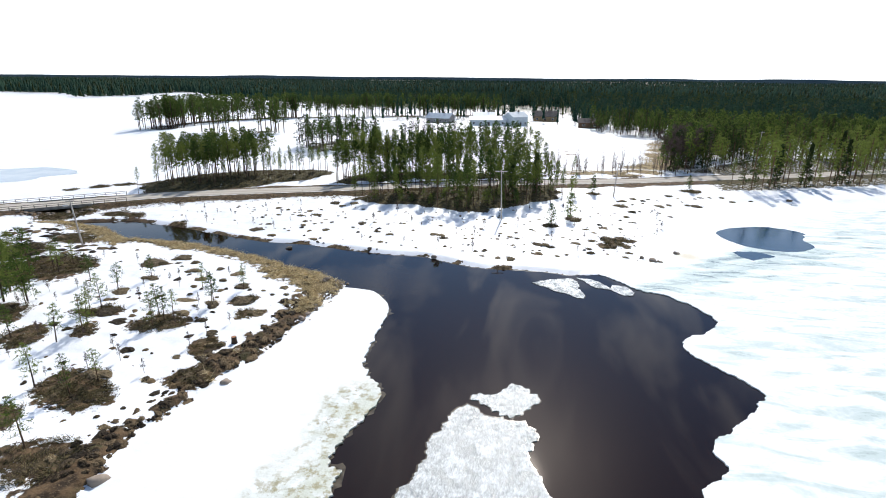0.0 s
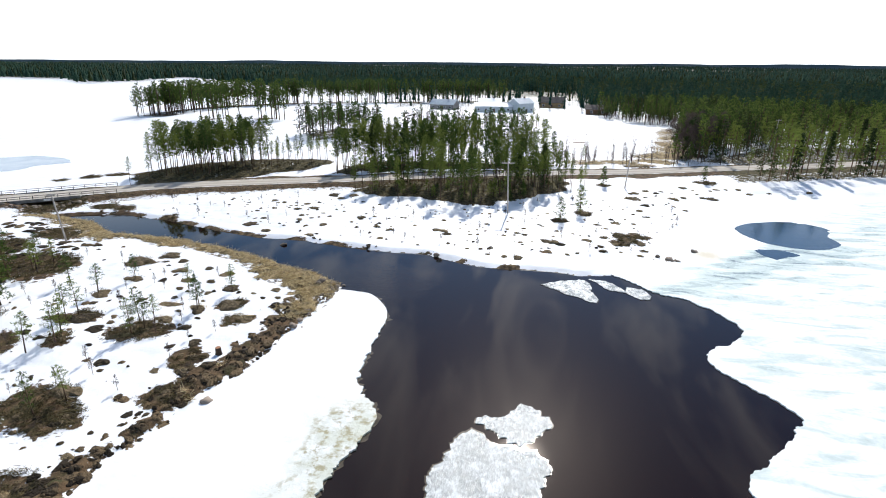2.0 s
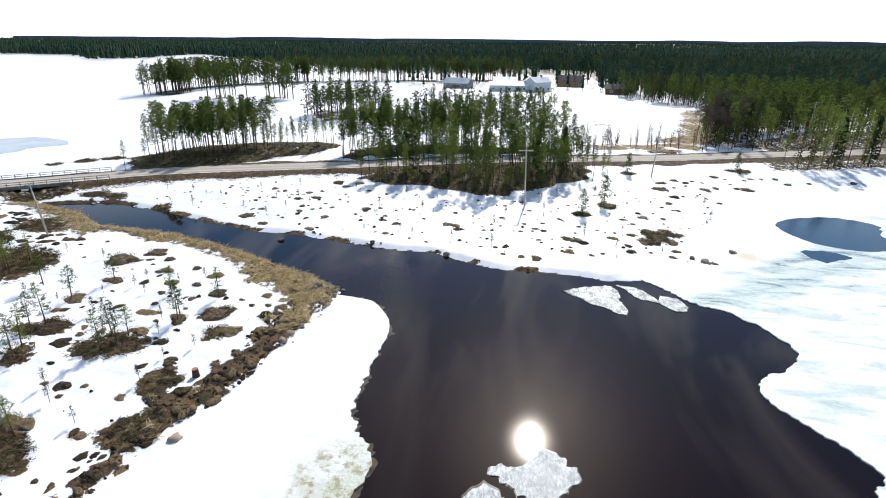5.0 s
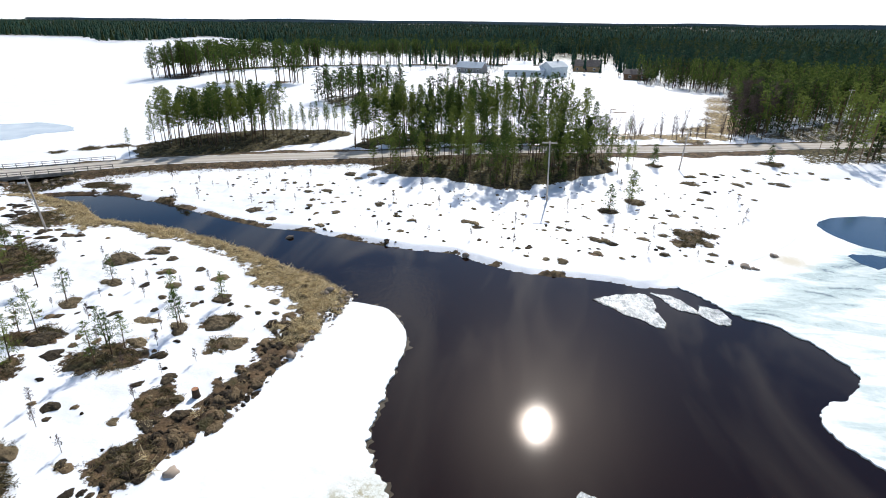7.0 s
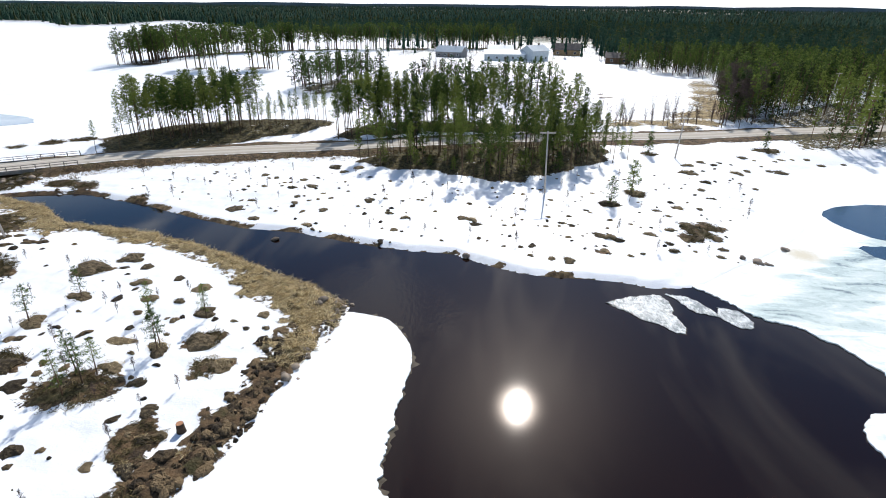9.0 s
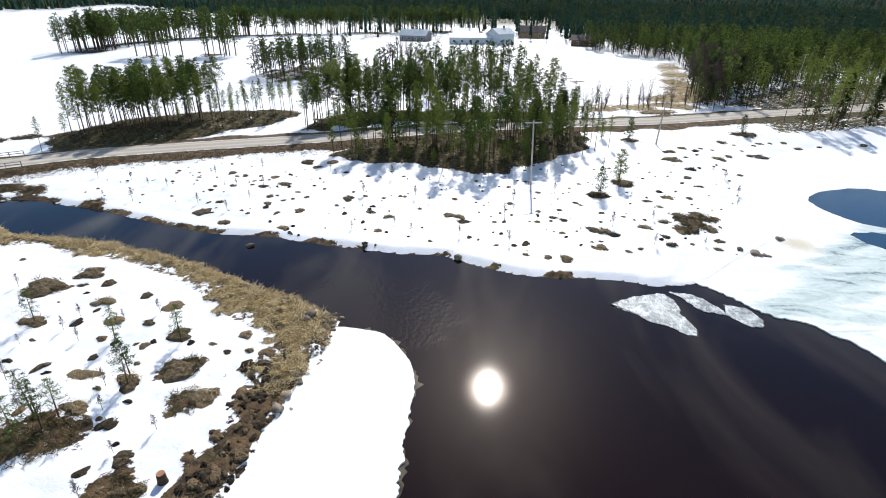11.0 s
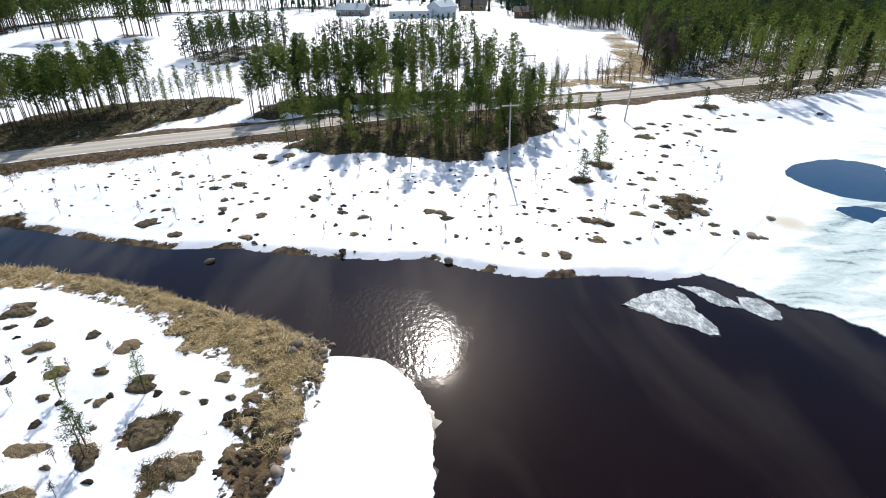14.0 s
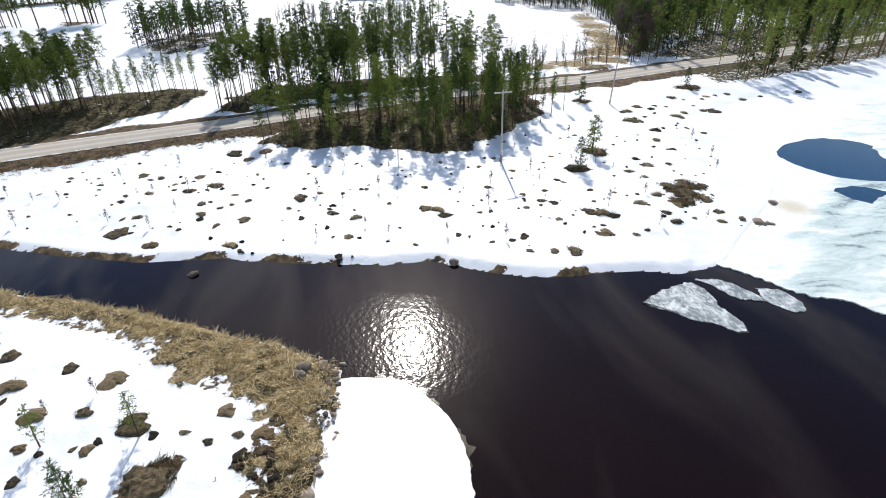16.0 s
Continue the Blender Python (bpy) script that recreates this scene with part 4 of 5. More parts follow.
# ---- woods farther off: one mesh a belt ----
def belt(name, label, seed, spots, shapes, lo, hi, fat=1.0):
    """Simple trees of the shapes at many spots, joined."""
    rng = np.random.default_rng(seed)
    spots = np.array(spots)
    zs = height(spots[:, 0], spots[:, 1])
    pick = rng.integers(len(shapes), size=len(spots))
    allv, allf, allm, off = [], [], [], 0
    for k, (v, f, m) in enumerate(shapes):
        i = np.nonzero(pick == k)[0]
        a, s = rng.uniform(0, 6.28, len(i)), rng.uniform(lo, hi, len(i))
        w = s * fat * rng.uniform(0.85, 1.2, len(i))
        c, sn = np.cos(a)[:, None], np.sin(a)[:, None]
        x = spots[i, 0][:, None] + w[:, None] * (v[:, 0] * c - v[:, 1] * sn)
        y = spots[i, 1][:, None] + w[:, None] * (v[:, 0] * sn + v[:, 1] * c)
        z = zs[i][:, None] + s[:, None] * v[:, 2] - 0.1
        allv.append(np.stack([x, y, z], -1).reshape(-1, 3))
        allf.append((f[None] + (np.arange(len(i)) * len(v))[:, None, None]).reshape(-1, 3) + off)
        allm.append(np.tile(m, len(i)))
        off += len(i) * len(v)
    v, f, m = np.vstack(allv), np.vstack(allf), np.concatenate(allm)
    me = bpy.data.meshes.new(name)
    me.vertices.add(len(v))
    me.vertices.foreach_set("co", v.ravel())
    me.loops.add(f.size)
    me.polygons.add(len(f))
    me.polygons.foreach_set("loop_start", np.arange(len(f)) * 3)
    me.polygons.foreach_set("loop_total", np.full(len(f), 3))
    me.loops.foreach_set("vertex_index", f.ravel().astype(np.int32))
    me.materials.append(HAZED_WOODS)
    me.materials.append(BARK)
    me.materials.append(SPRUCE)
    me.materials.append(NEEDLES)
    me.polygons.foreach_set("material_index", m.astype(np.int32))
    me.update(calc_edges=True)
    return tagged(new(name, me), label, "forest", kind="stuff")


def simple_tree(seed, h, low, spread, clumps, per, leaf, girth=0.13, mat=0, trunk=True):
    rng = np.random.default_rng(seed)
    _, v, f = pine_shape(rng, h, low, spread, clumps, per, leaf, girth)
    m = np.full(len(f), mat)
    if trunk:
        tv = np.array([(girth * math.cos(a), girth * math.sin(a), z) for z in (0.0, h * 0.85) for a in (0, 2.1, 4.2)])
        tf = np.array([(0, 1, 4), (0, 4, 3), (1, 2, 5), (1, 5, 4), (2, 0, 3), (2, 3, 5)]) + len(v)
        v, f, m = np.vstack([v, tv]), np.vstack([f, tf]), np.concatenate([m, np.full(6, 1)])
    return v, f, m


def forest_spots(seed, r0, r1, density, gapless=False):
    """Spots in the wooded land between two distances from the river mouth, ahead of it."""
    rng = np.random.default_rng(seed)
    n = int(density * 0.95 * (r1 * r1 - r0 * r0))
    r, a = np.sqrt(rng.uniform(r0 * r0, r1 * r1, n)), rng.uniform(-0.95, 0.95, n)
    x, y = -6 + r * np.sin(a), 25 + r * np.cos(a)
    ok = (wooded(x, y) > rng.uniform(0.05, 1, n)) & (to_line(x, y, ROADS) > 5.5)
    yard = (x > -150) & (x < 38 + 0.1 * (y - 300)) & (y > 290) & (y < 545 + 25 * ripple(x, y, 90, 62))
    ok &= ~(yard & (rng.uniform(0, 1, n) < np.where(np.abs(y - 385 - 8 * ripple(x, y, 40, 63)) < 7, 0.5, 0.95)))
    ok &= ~((ripple(x, y, 70, 61) > 0.9) & (y < 520))
    for e in (east, GROVES[2], GROVES[3]):
        ok &= ~inside(x, y, e)
    return np.stack([x[ok], y[ok]], 1)


near_shapes = [simple_tree(200 + i, 11, 0.3 + 0.04 * i, 1.25, 22, 8, 0.56, mat=3) for i in range(4)] + [simple_tree(210, 11, 0.08, 1.15, 26, 7, 0.6, mat=2)]
mid_shapes = [simple_tree(220 + i, 11, 0.35, 1.3, 11, 4, 1.0) for i in range(3)] + [simple_tree(225, 12, 0.1, 1.2, 12, 4, 0.95, mat=2)]


def spire(seed, h, r, mat):
    """A ragged pointed crown for trees a kilometre off."""
    rng = np.random.default_rng(seed)
    v, f = [], []
    for z0, z1, w in ((0.12, 0.62, 1.0), (0.38, 0.84, 0.72), (0.62, 1.0, 0.45)):
        k = len(v)
        v += [(r * w * rng.uniform(0.7, 1.25) * math.cos(a), r * w * rng.uniform(0.7, 1.25) * math.sin(a), h * z0 * rng.uniform(0.85, 1.15)) for a in np.arange(5) * 1.2566]
        v.append((rng.normal(0, 0.1), rng.normal(0, 0.1), h * z1))
        f += [(k + n, k + (n + 1) % 5, k + 5) for n in range(5)]
    return np.array(v), np.array(f), np.full(len(f), mat)


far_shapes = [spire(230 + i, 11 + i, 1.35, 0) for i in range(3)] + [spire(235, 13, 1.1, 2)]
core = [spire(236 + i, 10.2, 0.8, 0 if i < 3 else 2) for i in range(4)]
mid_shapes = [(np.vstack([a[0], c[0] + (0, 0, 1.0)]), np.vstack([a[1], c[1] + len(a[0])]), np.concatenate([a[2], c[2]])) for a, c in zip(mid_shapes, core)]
belt("woodland_near", "mixed pine and spruce forest standing in patchy snow", 240, forest_spots(241, 105, 290, 0.125), near_shapes, 0.5, 1.2)
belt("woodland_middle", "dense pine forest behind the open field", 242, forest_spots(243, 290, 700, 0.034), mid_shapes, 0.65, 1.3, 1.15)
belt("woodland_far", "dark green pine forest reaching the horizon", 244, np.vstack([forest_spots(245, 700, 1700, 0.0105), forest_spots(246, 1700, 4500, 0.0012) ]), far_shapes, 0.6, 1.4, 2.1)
spit = spline(SPIT, 8)
belt("woodland_roadside", "pines standing along the road in patchy snow", 254, scatter(13, east, 150, 2.0, clear_of_road), near_shapes, 0.5, 1.08, 1.1)
behind = scatter(11, GROVES[3], 62, 2.3) + scatter(38, [(-32, 160), (6, 162), (10, 205), (-20, 225), (-36, 205)], 44, 3.4)
belt("woodland_behind", "groups of pines between the road and the houses", 253, behind, near_shapes, 0.65, 1.12, 1.15)
before = scatter(36, [(-17, 226), (0, 232), (11, 240), (15, 250), (0, 256), (-16, 246)], 46, 2.0)
belt("woodland_yard", "low pines on the snow before the houses", 255, before, near_shapes, 0.38, 0.72, 1.2)
rng = np.random.default_rng(250)
row = np.vstack([spit[rng.integers(len(spit), size=330)] + rng.normal((2, 0), 4.2, (330, 2)), rng.normal((-138, 252), (7, 2.0), (11, 2)), rng.normal((-116, 258), (6, 3), (13, 2))])
belt("woodland_spit", "row of tall pines along the snowy lake spit", 251, row, near_shapes[:4], 1.15, 1.5, 1.15)


# ---- hummocks, stones, grass ----
def make_hummock(seed, tuft):
    """A ragged cushion of peat, moss and dwarf shrubs, steep at its sides."""
    rng = np.random.default_rng(seed)
    rings, n = (0.0, 0.22, 0.42, 0.6, 0.76, 0.89, 1.0), 22
    ph, off = rng.uniform(0, 6.28, 3), Vector(rng.uniform(0, 50, 3))
    vs, fs = [(0, 0, 0.38)], []
    edge = [1 + 0.24 * math.sin(2 * 6.2832 * i / n + ph[0]) + 0.16 * math.sin(3 * 6.2832 * i / n + ph[1]) + 0.1 * math.sin(5 * 6.2832 * i / n + ph[2]) + rng.normal(0, 0.1) for i in range(n)]
    for r in rings[1:]:
        for i in range(n):
            a = 6.2832 * (i + rng.normal(0, 0.12)) / n
            e = 1 + (edge[i] - 1) * r
            q = Vector((r * e * math.cos(a), r * e * math.sin(a) * 0.78, 0))
            lump = 0.16 * noise.noise(q * 2.2 + off) + 0.13 * noise.noise(q * 5.5 + off)
            vs.append((q.x, q.y, 0.38 * (1 - r**3.2) + lump * (1 - 0.4 * r) - 0.12 * (r == 1)))
    for i in range(n):
        fs.append((0, 1 + i, 1 + (i + 1) % n))
        for k in range(len(rings) - 2):
            a, b = 1 + k * n + i, 1 + k * n + (i + 1) % n
            fs.append((a, a + n, b + n, b))
    ob = raw("hummock", vs, fs, PEAT, smooth=False)
    tagged(ob, "bare brown peat hummock poking through the snow", "hummock", "hummocks on the bog")
    if tuft:
        c = np.array([(rng.uniform(-0.85, 0.85), rng.uniform(-0.65, 0.65), 0.2) for _ in range(26)])
        v, f = sprays(rng, c, np.full(26, 0.22), 9, 0.3, 0.035, -0.9, 0.9)
        raw("grass_tuft" if tuft == 1 else "heather_tuft", v.tolist(), f.tolist(), STRAW if tuft == 1 else HEATHER, ob)
    return ob


HEATHER = mat_simple("heather_twigs", (0.045, 0.04, 0.019), (0.19, 0.15, 0.07), 1.2, 0.85, 0, through=0.2, isl=0.9)
hummocks = [make_hummock(300 + i, (2, 1, 0, 2, 2, 0)[i]) for i in range(6)]
HUM_W_0 = [(-47.7, 67.9, 2.24), (-46.2, 70.3, 0.52), (-45.3, 71.2, 1.52), (-45.3, 58.0, 1.43), (-44.7, 68.8, 0.59), (-44.6, 62.6, 1.46), (-44.5, 55.6, 0.55), (-42.6, 51.8, 1.58), (-42.4, 69.3, 0.87), (-40.9, 66.1, 1.01), (-39.9, 50.1, 1.11), (-38.0, 63.1, 0.95), (-37.8, 67.5, 0.68), (-36.8, 58.4, 0.48), (-36.1, 56.2, 1.23), (-35.1, 44.8, 0.73), (-35.0, 62.9, 0.58), (-34.8, 40.4, 1.42), (-34.6, 53.1, 1.09), (-34.4, 65.7, 1.07), (-34.2, 54.9, 0.33), (-33.8, 60.1, 0.48), (-33.1, 57.8, 0.30), (-33.0, 52.0, 0.35), (-32.6, 55.8, 1.03), (-31.7, 61.5, 1.19), (-31.6, 51.8, 0.76), (-30.1, 40.3, 0.65), (-29.8, 57.3, 1.65), (-29.8, 44.3, 0.51), (-29.1, 49.3, 0.78), (-29.1, 47.1, 0.35), (-28.8, 33.6, 0.55)]
HUM_W_1 = [(-28.6, 60.5, 0.34), (-28.1, 38.5, 0.51), (-27.7, 41.9, 0.61), (-27.4, 44.4, 0.84), (-27.1, 54.8, 1.37), (-27.1, 59.7, 0.37), (-26.5, 61.9, 0.76), (-25.5, 60.0, 0.40)]
HUM_N_0 = [(-44.2, 102.6, 0.86), (-44.1, 94.9, 0.47), (-42.0, 87.8, 1.41), (-41.8, 101.4, 0.56), (-41.6, 96.3, 0.58), (-41.1, 90.8, 0.59), (-38.0, 84.8, 0.97), (-37.2, 101.0, 0.82), (-37.2, 96.1, 0.72), (-35.0, 92.5, 0.58), (-34.7, 109.3, 1.31), (-34.6, 97.5, 1.13), (-34.5, 90.1, 0.56), (-32.8, 91.2, 0.42), (-32.4, 106.5, 0.86), (-31.9, 94.5, 0.49), (-30.6, 109.4, 1.06), (-30.4, 83.6, 0.83), (-30.1, 92.6, 0.47), (-29.9, 88.5, 0.80), (-25.6, 90.2, 0.32), (-24.5, 92.2, 0.93), (-22.5, 93.2, 0.42), (-21.3, 89.5, 0.35), (-21.0, 88.5, 0.61), (-19.3, 83.5, 0.64), (-18.5, 87.2, 0.60), (-17.3, 94.0, 0.38), (-13.0, 80.7, 0.31), (-11.2, 88.1, 0.96), (-10.0, 87.7, 0.86), (-9.3, 86.2, 0.93), (-5.7, 86.0, 0.38)]
HUM_N_1 = [(-3.4, 92.5, 0.57), (-2.7, 77.8, 0.45), (-2.4, 80.6, 0.59), (-0.6, 86.3, 0.52), (-0.4, 77.6, 0.57), (-0.1, 89.6, 0.51), (0.7, 97.1, 0.51), (1.5, 77.3, 0.85), (1.5, 87.6, 0.54), (1.9, 83.1, 0.55), (2.6, 86.9, 0.63), (5.1, 93.3, 0.50), (5.6, 92.4, 0.39), (5.6, 84.4, 0.97), (5.7, 80.3, 0.75), (6.8, 83.9, 0.88), (7.0, 101.1, 0.50), (7.7, 83.1, 0.79), (8.3, 79.2, 0.38), (8.7, 96.0, 1.46), (9.8, 79.8, 0.34), (11.7, 85.4, 0.84), (13.4, 80.8, 0.62), (13.4, 82.9, 0.69), (13.4, 101.9, 1.61), (14.5, 87.1, 0.73), (14.6, 94.1, 0.69), (15.6, 92.2, 0.47), (15.6, 84.8, 0.86), (16.1, 82.0, 0.37), (17.2, 89.5, 1.33), (17.6, 85.8, 0.78), (18.0, 96.1, 0.89)]
HUM_N_2 = [(18.6, 81.1, 0.56), (19.0, 88.3, 0.61), (19.5, 83.1, 0.68), (19.7, 86.2, 1.00), (19.7, 90.9, 1.06), (20.8, 96.1, 0.56), (22.0, 80.0, 1.15), (23.6, 104.8, 0.75), (24.2, 101.4, 0.61), (24.2, 113.8, 1.51), (25.5, 108.8, 0.92), (32.3, 115.0, 1.16), (40.7, 118.4, 1.40)]

rng = np.random.default_rng(310)


def lay_hummocks(rows, vary=0.0):
    rows = np.array(rows)
    zs = height(rows[:, 0], rows[:, 1])
    for (x, y, r), z in zip(rows, zs):
        c = copy_thing(hummocks[rng.integers(6)], pose(x, y, z - 0.03, 0, 0, rng.normal(0, 22) + 180 * rng.integers(2)))
        c.scale = (r * 0.92, r * rng.uniform(0.8, 1.1), (0.3 + 0.42 * r) * rng.uniform(0.6, 1.1))


def strew(name, label, rows):
    """Small lumps of the hummocks' shapes, joined."""
    rows = np.array(rows)
    zs = height(rows[:, 0], rows[:, 1])
    vs, fs = [], []
    for (x, y, r), z in zip(rows, zs):
        me = hummocks[rng.integers(6)].data
        m = pose(x, y, z - 0.03, 0, 0, rng.uniform(0, 360)) @ Matrix.Diagonal((r, r * rng.uniform(0.7, 1.1), (0.3 + 0.5 * r) * rng.uniform(0.6, 1.1), 1))
        k = len(vs)
        vs += [tuple(m @ v.co) for v in me.vertices]
        fs += [tuple(k + i for i in f.vertices) for f in me.polygons]
    tagged(raw(name, vs, fs, CLODS), label, "peat", kind="stuff")


CLODS = mat_simple("peat_clods", (0.028, 0.02, 0.012), (0.18, 0.125, 0.068), 2.5, 0.95, 1.0, 0.12, isl=0.8)
for rows in (HUM_W_0, HUM_W_1, HUM_N_0, HUM_N_1, HUM_N_2):
    lay_hummocks(rows)
strew("snow_free_tufts", "small dark tufts and clods dotting the snow of the bank", [(x, y, abs(rng.normal(0.14, 0.13)) + 0.1) for x, y in scatter(311, bank, 230, 0.8)])
strew("bog_tufts", "small dark tufts and clods dotting the snowy bog", [(x, y, abs(rng.normal(0.2, 0.15)) + 0.1) for x, y in scatter(312, west, 90, 0.9)] + [(x, y, rng.uniform(0.3, 1.1)) for x, y in scatter(313, [(-78, 64), (-60, 68), (-52, 74), (-62, 75), (-72, 81), (-84, 86)], 70, 1.2)])
lay_hummocks([(x, y, rng.uniform(0.4, 1.1)) for x, y in scatter(314, [(24, 112), (40, 119), (66, 124), (66, 130), (44, 128), (26, 122)], 24, 1.8)])
lay_hummocks([(cx + rng.normal(0, 0.4 * r), cy + rng.normal(0, 0.3 * r), rng.uniform(0.25, 0.6)) for cx, cy, r in PATCHES[:17] for _ in range(3)])
clods = spline([(-24.0, 60.5), (-23.4, 55), (-22.8, 50), (-24, 46), (-25.8, 42), (-26, 37.5), (-27.6, 33), (-28, 29)], 12)
strew("bank_clods", "rough brown peat clods along the bare shore bank", [(*(p + rng.normal(0, 0.8, 2)), rng.uniform(0.25, 0.75)) for p in clods] + [(*(p + rng.normal(0, 0.95, 2)), rng.uniform(0.12, 0.35)) for p in clods[8:] for _ in range(3)])
shore_line = [p for p in spline(NORTH_BANK, 6) if p[0] < 4]
strew("shore_clods", "dark peat edge crumbling along the river bank", [(p[0] + rng.normal(0, 0.5), p[1] + abs(rng.normal(0.6, 0.5)), rng.uniform(0.15, 0.55)) for p in shore_line if ripple(p[0], p[1], 9, 33) + rng.normal(0, 0.4) > 0.75])
drop_kind(hummocks)


def make_stone(seed):
    rng = np.random.default_rng(seed)
    bm = bmesh.new()
    bmesh.ops.create_icosphere(bm, subdivisions=2, radius=1.0)
    k = rng.uniform(0, 9, 3)
    for v in bm.verts:
        n = noise.noise(v.co * 1.1 + Vector(k)) * 0.45 + noise.noise(v.co * 2.7 + Vector(k)) * 0.18
        v.co *= 1 + n
        v.co.z *= 0.68
    return tagged(part("stone", bm, STONE, smooth=True), "rounded grey-brown shore stone", "stone", "stones on the shore")


stones = [make_stone(320 + i) for i in range(4)]


def lay_stones(rows):
    for x, y, r in rows:
        z = max(float(height(x, y)), -0.05)
        c = copy_thing(stones[rng.integers(4)], pose(x, y, z + r * 0.2, rng.normal(0, 12), rng.normal(0, 12), rng.uniform(0, 360)))
        c.scale = (r, r * rng.uniform(0.7, 1.0), r * rng.uniform(0.7, 1.0))


tip = spline([(-24, 67.9), (-21.6, 66.5), (-20.1, 65.3), (-19.6, 63.5), (-19.9, 60.5), (-20.5, 57.5), (-20.9, 54)], 10)
lay_stones([(*(p + rng.normal((-0.35, -0.1), 0.4)), abs(rng.normal(0.14, 0.08)) + 0.05) for p in tip[8:]])
lay_stones([(*(p + rng.normal((-0.7, -0.2), 0.5)), abs(rng.normal(0.1, 0.06)) + 0.05) for p in tip[10:40]])
lay_stones([(-22.4, 64.4, 0.55), (-32.9, 79.4, 0.55), (22.4, 80.6, 0.75), (23.2, 80.1, 0.5), (-23.3, 41.2, 0.55), (-22.1, 65.0, 0.5), (-25.6, 28.8, 0.7), (-9.8, 77.6, 0.45), (21.0, 81.3, 0.4), (27.0, 84.6, 0.6)])
lay_stones([(x, y, rng.uniform(0.25, 0.55)) for x, y in scatter(325, [(-86, 92), (-82, 91), (-77.5, 93.5), (-79, 97), (-83, 95)], 14, 0.7)])
lay_stones([(x, y, rng.uniform(0.25, 0.5)) for x, y in scatter(326, [(-92, 91), (-88, 89.5), (-86, 91.5), (-90, 93.5)], 9, 0.7)])
drop_kind(stones)

# cut stump and a fallen log on the west shore
rig = tagged(new("tree_stump"), "sawn reddish tree stump on the bare shore bank", "stump")
rig.location = (-26.0, 48.0, float(height(-26.0, 48.0)))
raw("stem", *stems([[(0, 0, -0.1, 0.34), (0, 0, 0.2, 0.27), (0, 0, 0.7, 0.24)]], 10), BARK, rig, True)
bm = bmesh.new()
tube(bm, (0, 0, 0.66), (0, 0, 0.72), 0.24, 0.235, 10)
part("cut_face", bm, mat_simple("sawn_wood", (0.28, 0.13, 0.07), (0.42, 0.22, 0.12), 6.0), rig, "reddish sawn wood")


def grass_field(name, label, seed, spots, blades, length, width, straw=STRAW):
    """Bent dry blades in tufts, joined."""
    rng = np.random.default_rng(seed)
    spots = np.array(spots)
    z = height(spots[:, 0], spots[:, 1])
    c = np.column_stack([spots, z + 0.05])
    lean = np.stack([ripple(spots[:, 0], spots[:, 1], 5, 71), ripple(spots[:, 0], spots[:, 1], 5, 72)], 1)
    n = len(c) * blades
    base = np.repeat(c, blades, 0) + rng.normal(0, 0.14, (n, 3)) * (1, 1, 0.2)
    way = np.column_stack([np.repeat(lean, blades, 0) * 0.9 + rng.normal(0, 0.6, (n, 2)), rng.uniform(0.08, 0.6, n)])
    way /= np.linalg.norm(way, axis=1, keepdims=True)
    side = np.cross(way, rng.normal(0, 1, (n, 3)))
    side /= np.linalg.norm(side, axis=1, keepdims=True)
    tall = np.clip(0.85 + 0.55 * ripple(spots[:, 0], spots[:, 1], 1.3, 74), 0.3, 1.6)
    ln = length * rng.uniform(0.5, 1.4, (n, 1)) * np.repeat(tall, blades)[:, None]
    v = np.stack([base - side * width / 2, base + side * width / 2, base + way * ln], 1).reshape(-1, 3)
    ob = raw(name, v.tolist(), np.arange(n * 3).reshape(-1, 3).tolist(), straw)
    return tagged(ob, label, "grass", kind="stuff")


def heath_spots():
    """Places on the bare ground of the groves and mounds."""
    rng = np.random.default_rng(340)
    out = []
    for g, n in zip(GROVES[:3], (2600, 2600, 1500)):
        p = np.array(g)
        q = rng.uniform(p.min(0), p.max(0), (n * 2, 2))
        d = signed(q[:, 0], q[:, 1], g) + 0.9 * ripple(q[:, 0], q[:, 1], 6, 22)
        out.append(q[(d > 0.4) & (ripple(q[:, 0], q[:, 1], 2.4, 75) > -0.5)])
    for cx, cy, r in PATCHES:
        if cy < 140 and r > 1.2:
            n = int(26 * r * r)
            a, d = rng.uniform(0, 6.28, n), r * np.sqrt(rng.uniform(0, 0.75, n))
            q = np.stack([cx + d * np.cos(a), cy + d * np.sin(a)], 1)
            out.append(q[ripple(q[:, 0], q[:, 1], 1.6, 76) > -0.3])
    q = np.vstack(out)
    return q[to_line(q[:, 0], q[:, 1], ROADS) > 3.8]


def strip_spots(seed, count):
    rng = np.random.default_rng(seed)
    x, y = rng.uniform(-80, -19, count), rng.uniform(27, 92, count)
    d = grass_cover(x, y)
    ok = (d > 0.3) & (ripple(x, y, 3.2, 73) + 0.6 * ripple(x, y, 1.3, 74) > -0.75 + 2.2 * (y < 56 + 2 * ripple(x, y, 6, 29))) & (signed(x, y, WET) < -0.15)
    return np.stack([x[ok], y[ok]], 1)


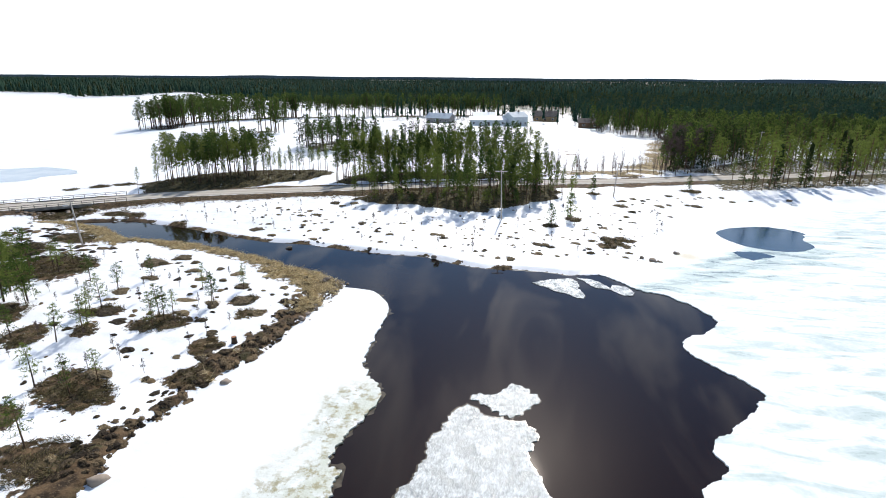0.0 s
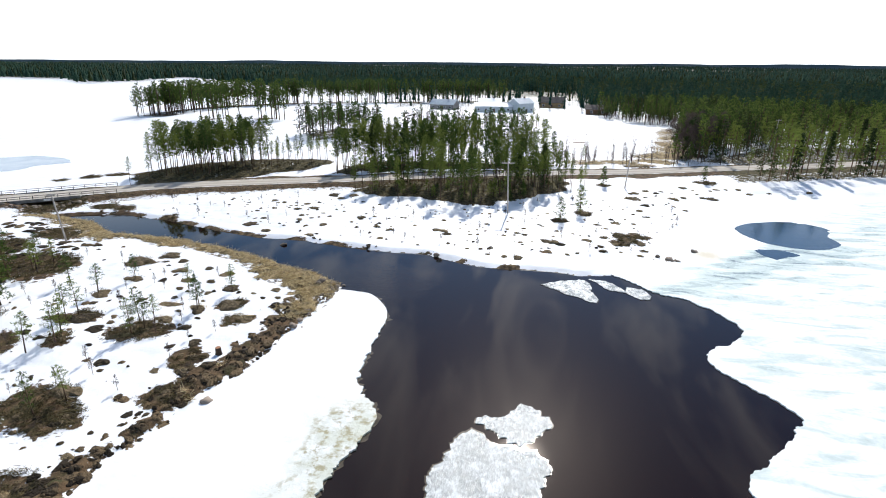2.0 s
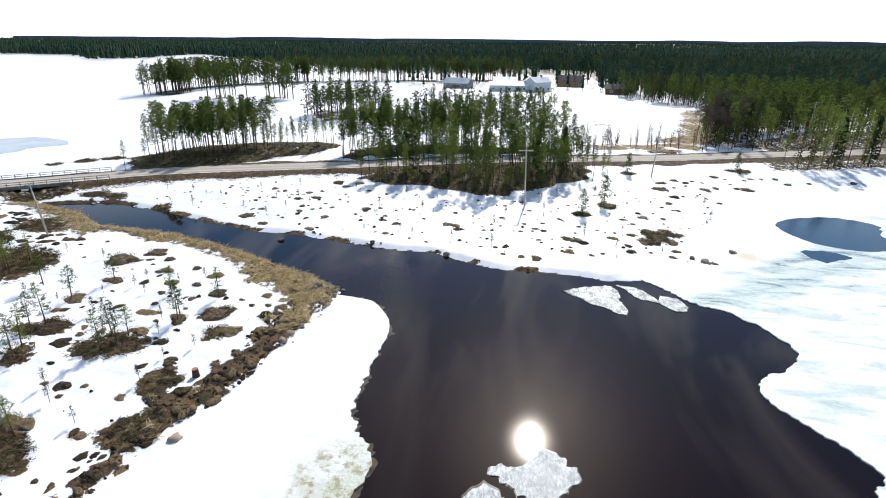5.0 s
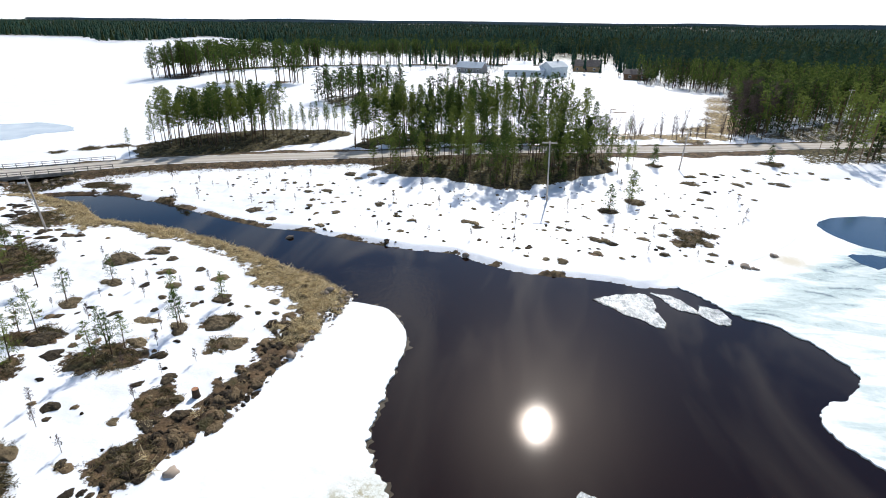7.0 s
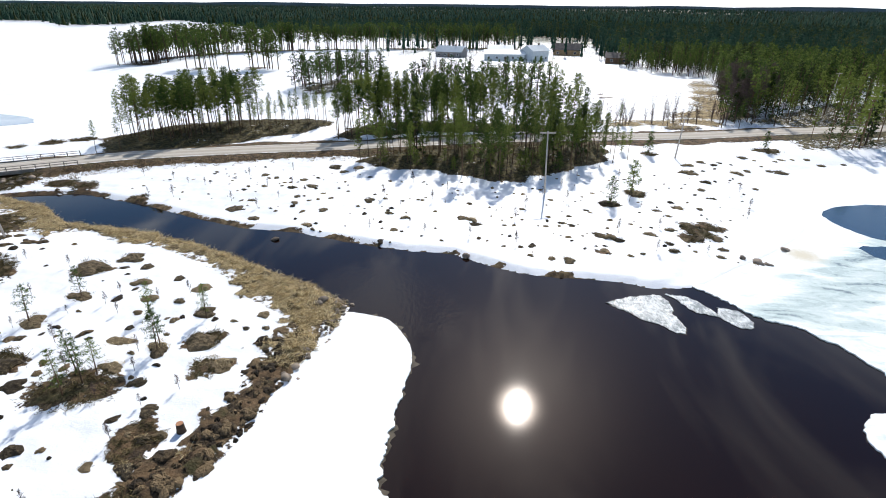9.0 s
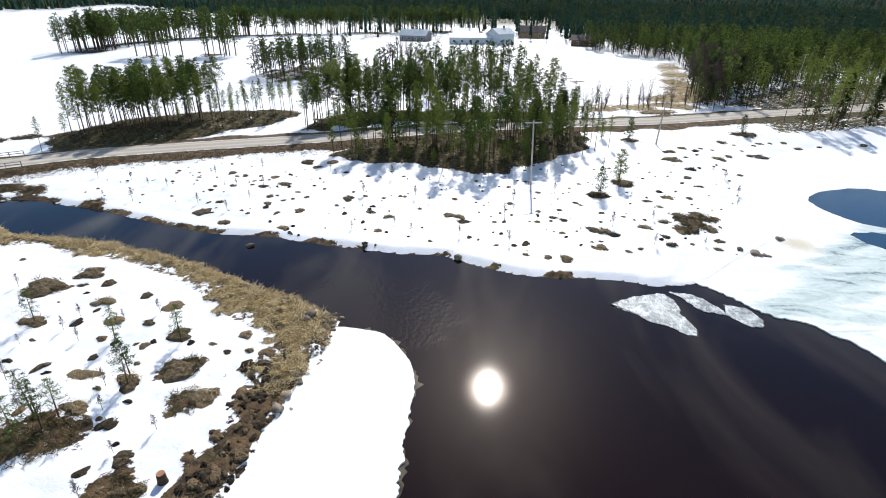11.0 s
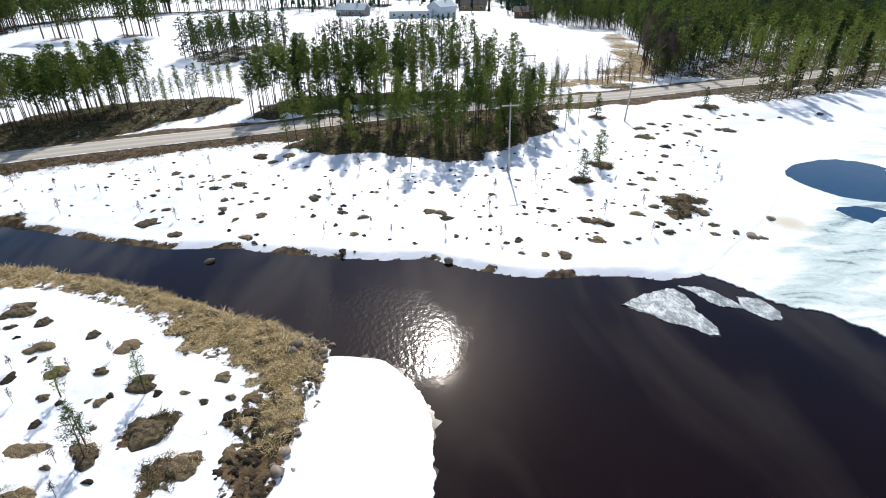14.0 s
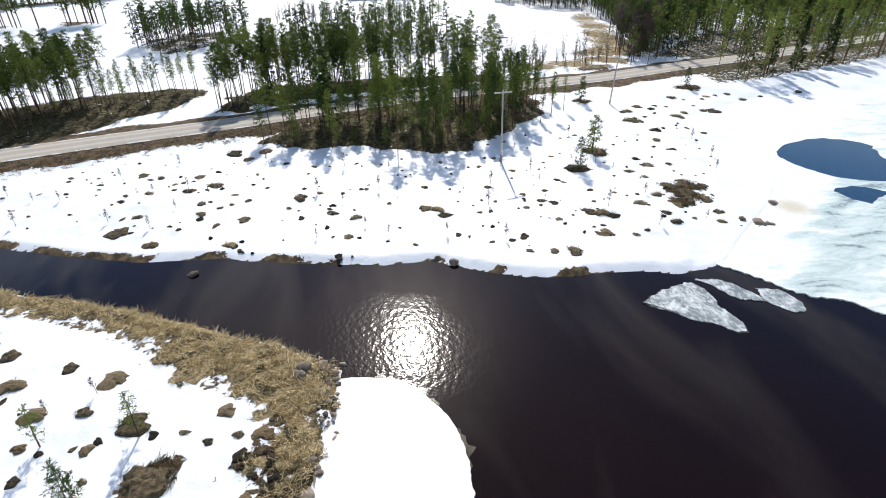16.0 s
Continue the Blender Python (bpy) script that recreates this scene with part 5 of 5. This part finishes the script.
grass_field("dry_grass", "flattened straw-coloured grass along the river bank", 330, strip_spots(331, 60000), 7, 0.55, 0.05)
grass_field("heath_shrubs", "low dark heather and dwarf shrubs on bare ground", 341, heath_spots(), 9, 0.42, 0.05, HEATHER)
rng2 = np.random.default_rng(333)
k = rng2.integers(len(ROADS) - 60, size=2600) + 12
verge = ROADS[k] + rng2.normal(0, 1.0, (2600, 2))
vd = to_line(verge[:, 0], verge[:, 1], ROADS)
away = np.stack([np.full(2600, 0.38), np.full(2600, -0.92)], 1)
grass_field("verge_grass", "short brown grass on the road bank", 334, (verge + away * rng2.uniform(4.2, 7.0, (2600, 1)))[verge[:, 0] > -80], 6, 0.34, 0.06, DEAD)


# ---- houses ----
WALL_BLUE = mat_simple("pale_boards", (0.42, 0.47, 0.50), (0.55, 0.6, 0.62), 1.0, 0.8, 0.2)
WALL_BROWN = mat_simple("brown_boards", (0.10, 0.06, 0.035), (0.2, 0.12, 0.07), 1.0, 0.8, 0.2)
WALL_GREY = mat_simple("grey_boards", (0.16, 0.155, 0.15), (0.28, 0.27, 0.26), 1.0, 0.8, 0.2)
WALL_TAN = mat_simple("tan_logs", (0.24, 0.16, 0.085), (0.40, 0.28, 0.15), 1.0, 0.8, 0.2)
ROOF_GREY = mat_simple("grey_sheet_roof", (0.33, 0.40, 0.46), (0.46, 0.53, 0.58), 1.0, 0.45, 0.1)
ROOF_DARK = mat_simple("dark_felt_roof", (0.07, 0.06, 0.055), (0.14, 0.12, 0.11), 1.0, 0.8, 0.2)
PANE = mat_simple("window_glass", (0.02, 0.025, 0.03), (0.03, 0.035, 0.04), 1.0, 0.05, 0, spec=0.6)
TRIM = mat_simple("white_trim", (0.7, 0.7, 0.7), (0.8, 0.8, 0.8), 1.0, 0.6, 0)


def house(name, label, x, y, turn, w, d, h, rise, wall, roof, windows=4, chimney=True):
    """A gabled house, its ridge along its width, with its front towards the river."""
    rig = tagged(new(name), label, "house")
    rig.matrix_world = pose(x, y, float(height(x, y)) - 0.1, 0, 0, turn)
    bm = bmesh.new()
    pts = [(-d / 2, 0), (d / 2, 0), (d / 2, h), (0, h + rise), (-d / 2, h)]
    ends = [[bm.verts.new((s * w / 2, py, pz)) for py, pz in pts] for s in (-1, 1)]
    bm.faces.new(ends[0][::-1])
    bm.faces.new(ends[1])
    for i in range(5):
        j = (i + 1) % 5
        bm.faces.new((ends[0][i], ends[0][j], ends[1][j], ends[1][i]))
    bmesh.ops.recalc_face_normals(bm, faces=bm.faces)
    part("wall", bm, wall, rig)
    slope = math.atan2(rise, d / 2)
    for s in (-1, 1):
        bm = bmesh.new()
        ln = math.hypot(d / 2, rise) + 0.6
        m = Matrix.Translation((0, 0, h + rise + 0.06)) @ Matrix.Rotation(-s * slope, 4, "X")
        box(bm, -w / 2 - 0.6, min(0, s * ln), 0.0, w / 2 + 0.6, max(0, s * ln), 0.16, m)
        part("roof", bm, roof, rig)
    if chimney:
        bm = bmesh.new()
        box(bm, w * 0.15, -0.4, h + rise - 0.4, w * 0.15 + 0.8, 0.4, h + rise + 1.1, bevel=0.04)
        part("chimney", bm, STONE, rig)
    for i in range(windows):
        cx = -w / 2 + (i + 0.5) * w / windows
        bm = bmesh.new()
        box(bm, cx - 0.65, -d / 2 - 0.05, 1.0, cx + 0.65, -d / 2 + 0.02, 2.25)
        fr = part("window", bm, TRIM, rig, "white window frame")
        bm = bmesh.new()
        box(bm, cx - 0.52, -d / 2 - 0.08, 1.12, cx + 0.52, -d / 2 - 0.045, 2.13)
        part("pane", bm, PANE, fr, "dark window glass")
    bm = bmesh.new()
    box(bm, w * 0.02 - 0.5, -d / 2 - 0.07, 0.2, w * 0.02 + 0.5, -d / 2 + 0.02, 2.2)
    part("door", bm, WALL_BROWN, rig, "brown plank door")


house("house", "grey house with a blue-grey sheet roof", -39, 338, -18, 15, 9, 3.2, 2.6, WALL_GREY, ROOF_GREY)
house("barn", "long low pale building with a snow-covered roof", -9.5, 326, 4, 21, 9, 3.4, 1.7, WALL_BLUE, ROOFSNOW, 5, False)
house("house", "house with a snow-covered roof behind the long building", -12, 341, 4, 13, 9, 4.6, 2.2, WALL_BROWN, ROOFSNOW, 3)
house("house", "two-storey pale house with a light sheet roof", 6.5, 326, 40, 11, 9, 5.2, 2.4, WALL_BLUE, ROOF_GREY, 3)
house("cabin", "brown log cabin with a dark roof", 27, 368, -10, 15, 9, 3.4, 3.2, WALL_TAN, ROOF_DARK, 3)
house("shed", "dark brown shed at the edge of the forest", 48, 318, -12, 12, 7, 3.0, 2.0, WALL_BROWN, ROOF_DARK, 2, False)


# ---- hills on the skyline, distance haze put into their blue colour ----
def hills():
    xs = np.linspace(-4700, 4700, 240)
    top = 55 + 9 * np.exp(-((xs + 2050) / 420) ** 2) + 5 * np.exp(-((xs + 600) / 700) ** 2) + 9 * np.exp(-((xs - 2310) / 380) ** 2) + 6 * np.exp(-((xs - 1250) / 300) ** 2) + 1.6 * ripple(xs, 0 * xs, 500, 81)
    v = [(x, 4690, 0) for x in xs] + [(x, 4700, z) for x, z in zip(xs, top)] + [(x, 4780, z - 6) for x, z in zip(xs, top)]
    n = len(xs)
    f = [(i + k * n, i + 1 + k * n, i + 1 + (k + 1) * n, i + (k + 1) * n) for k in (0, 1) for i in range(n - 1)]
    tagged(raw("backdrop", v, f, mat_simple("hazed_hills", (0.05, 0.085, 0.105), (0.10, 0.14, 0.16), 0.004, 0.9, 0), smooth=True), "wooded hills on the horizon, coloured blue for haze", "hills", kind="structure")


hills()
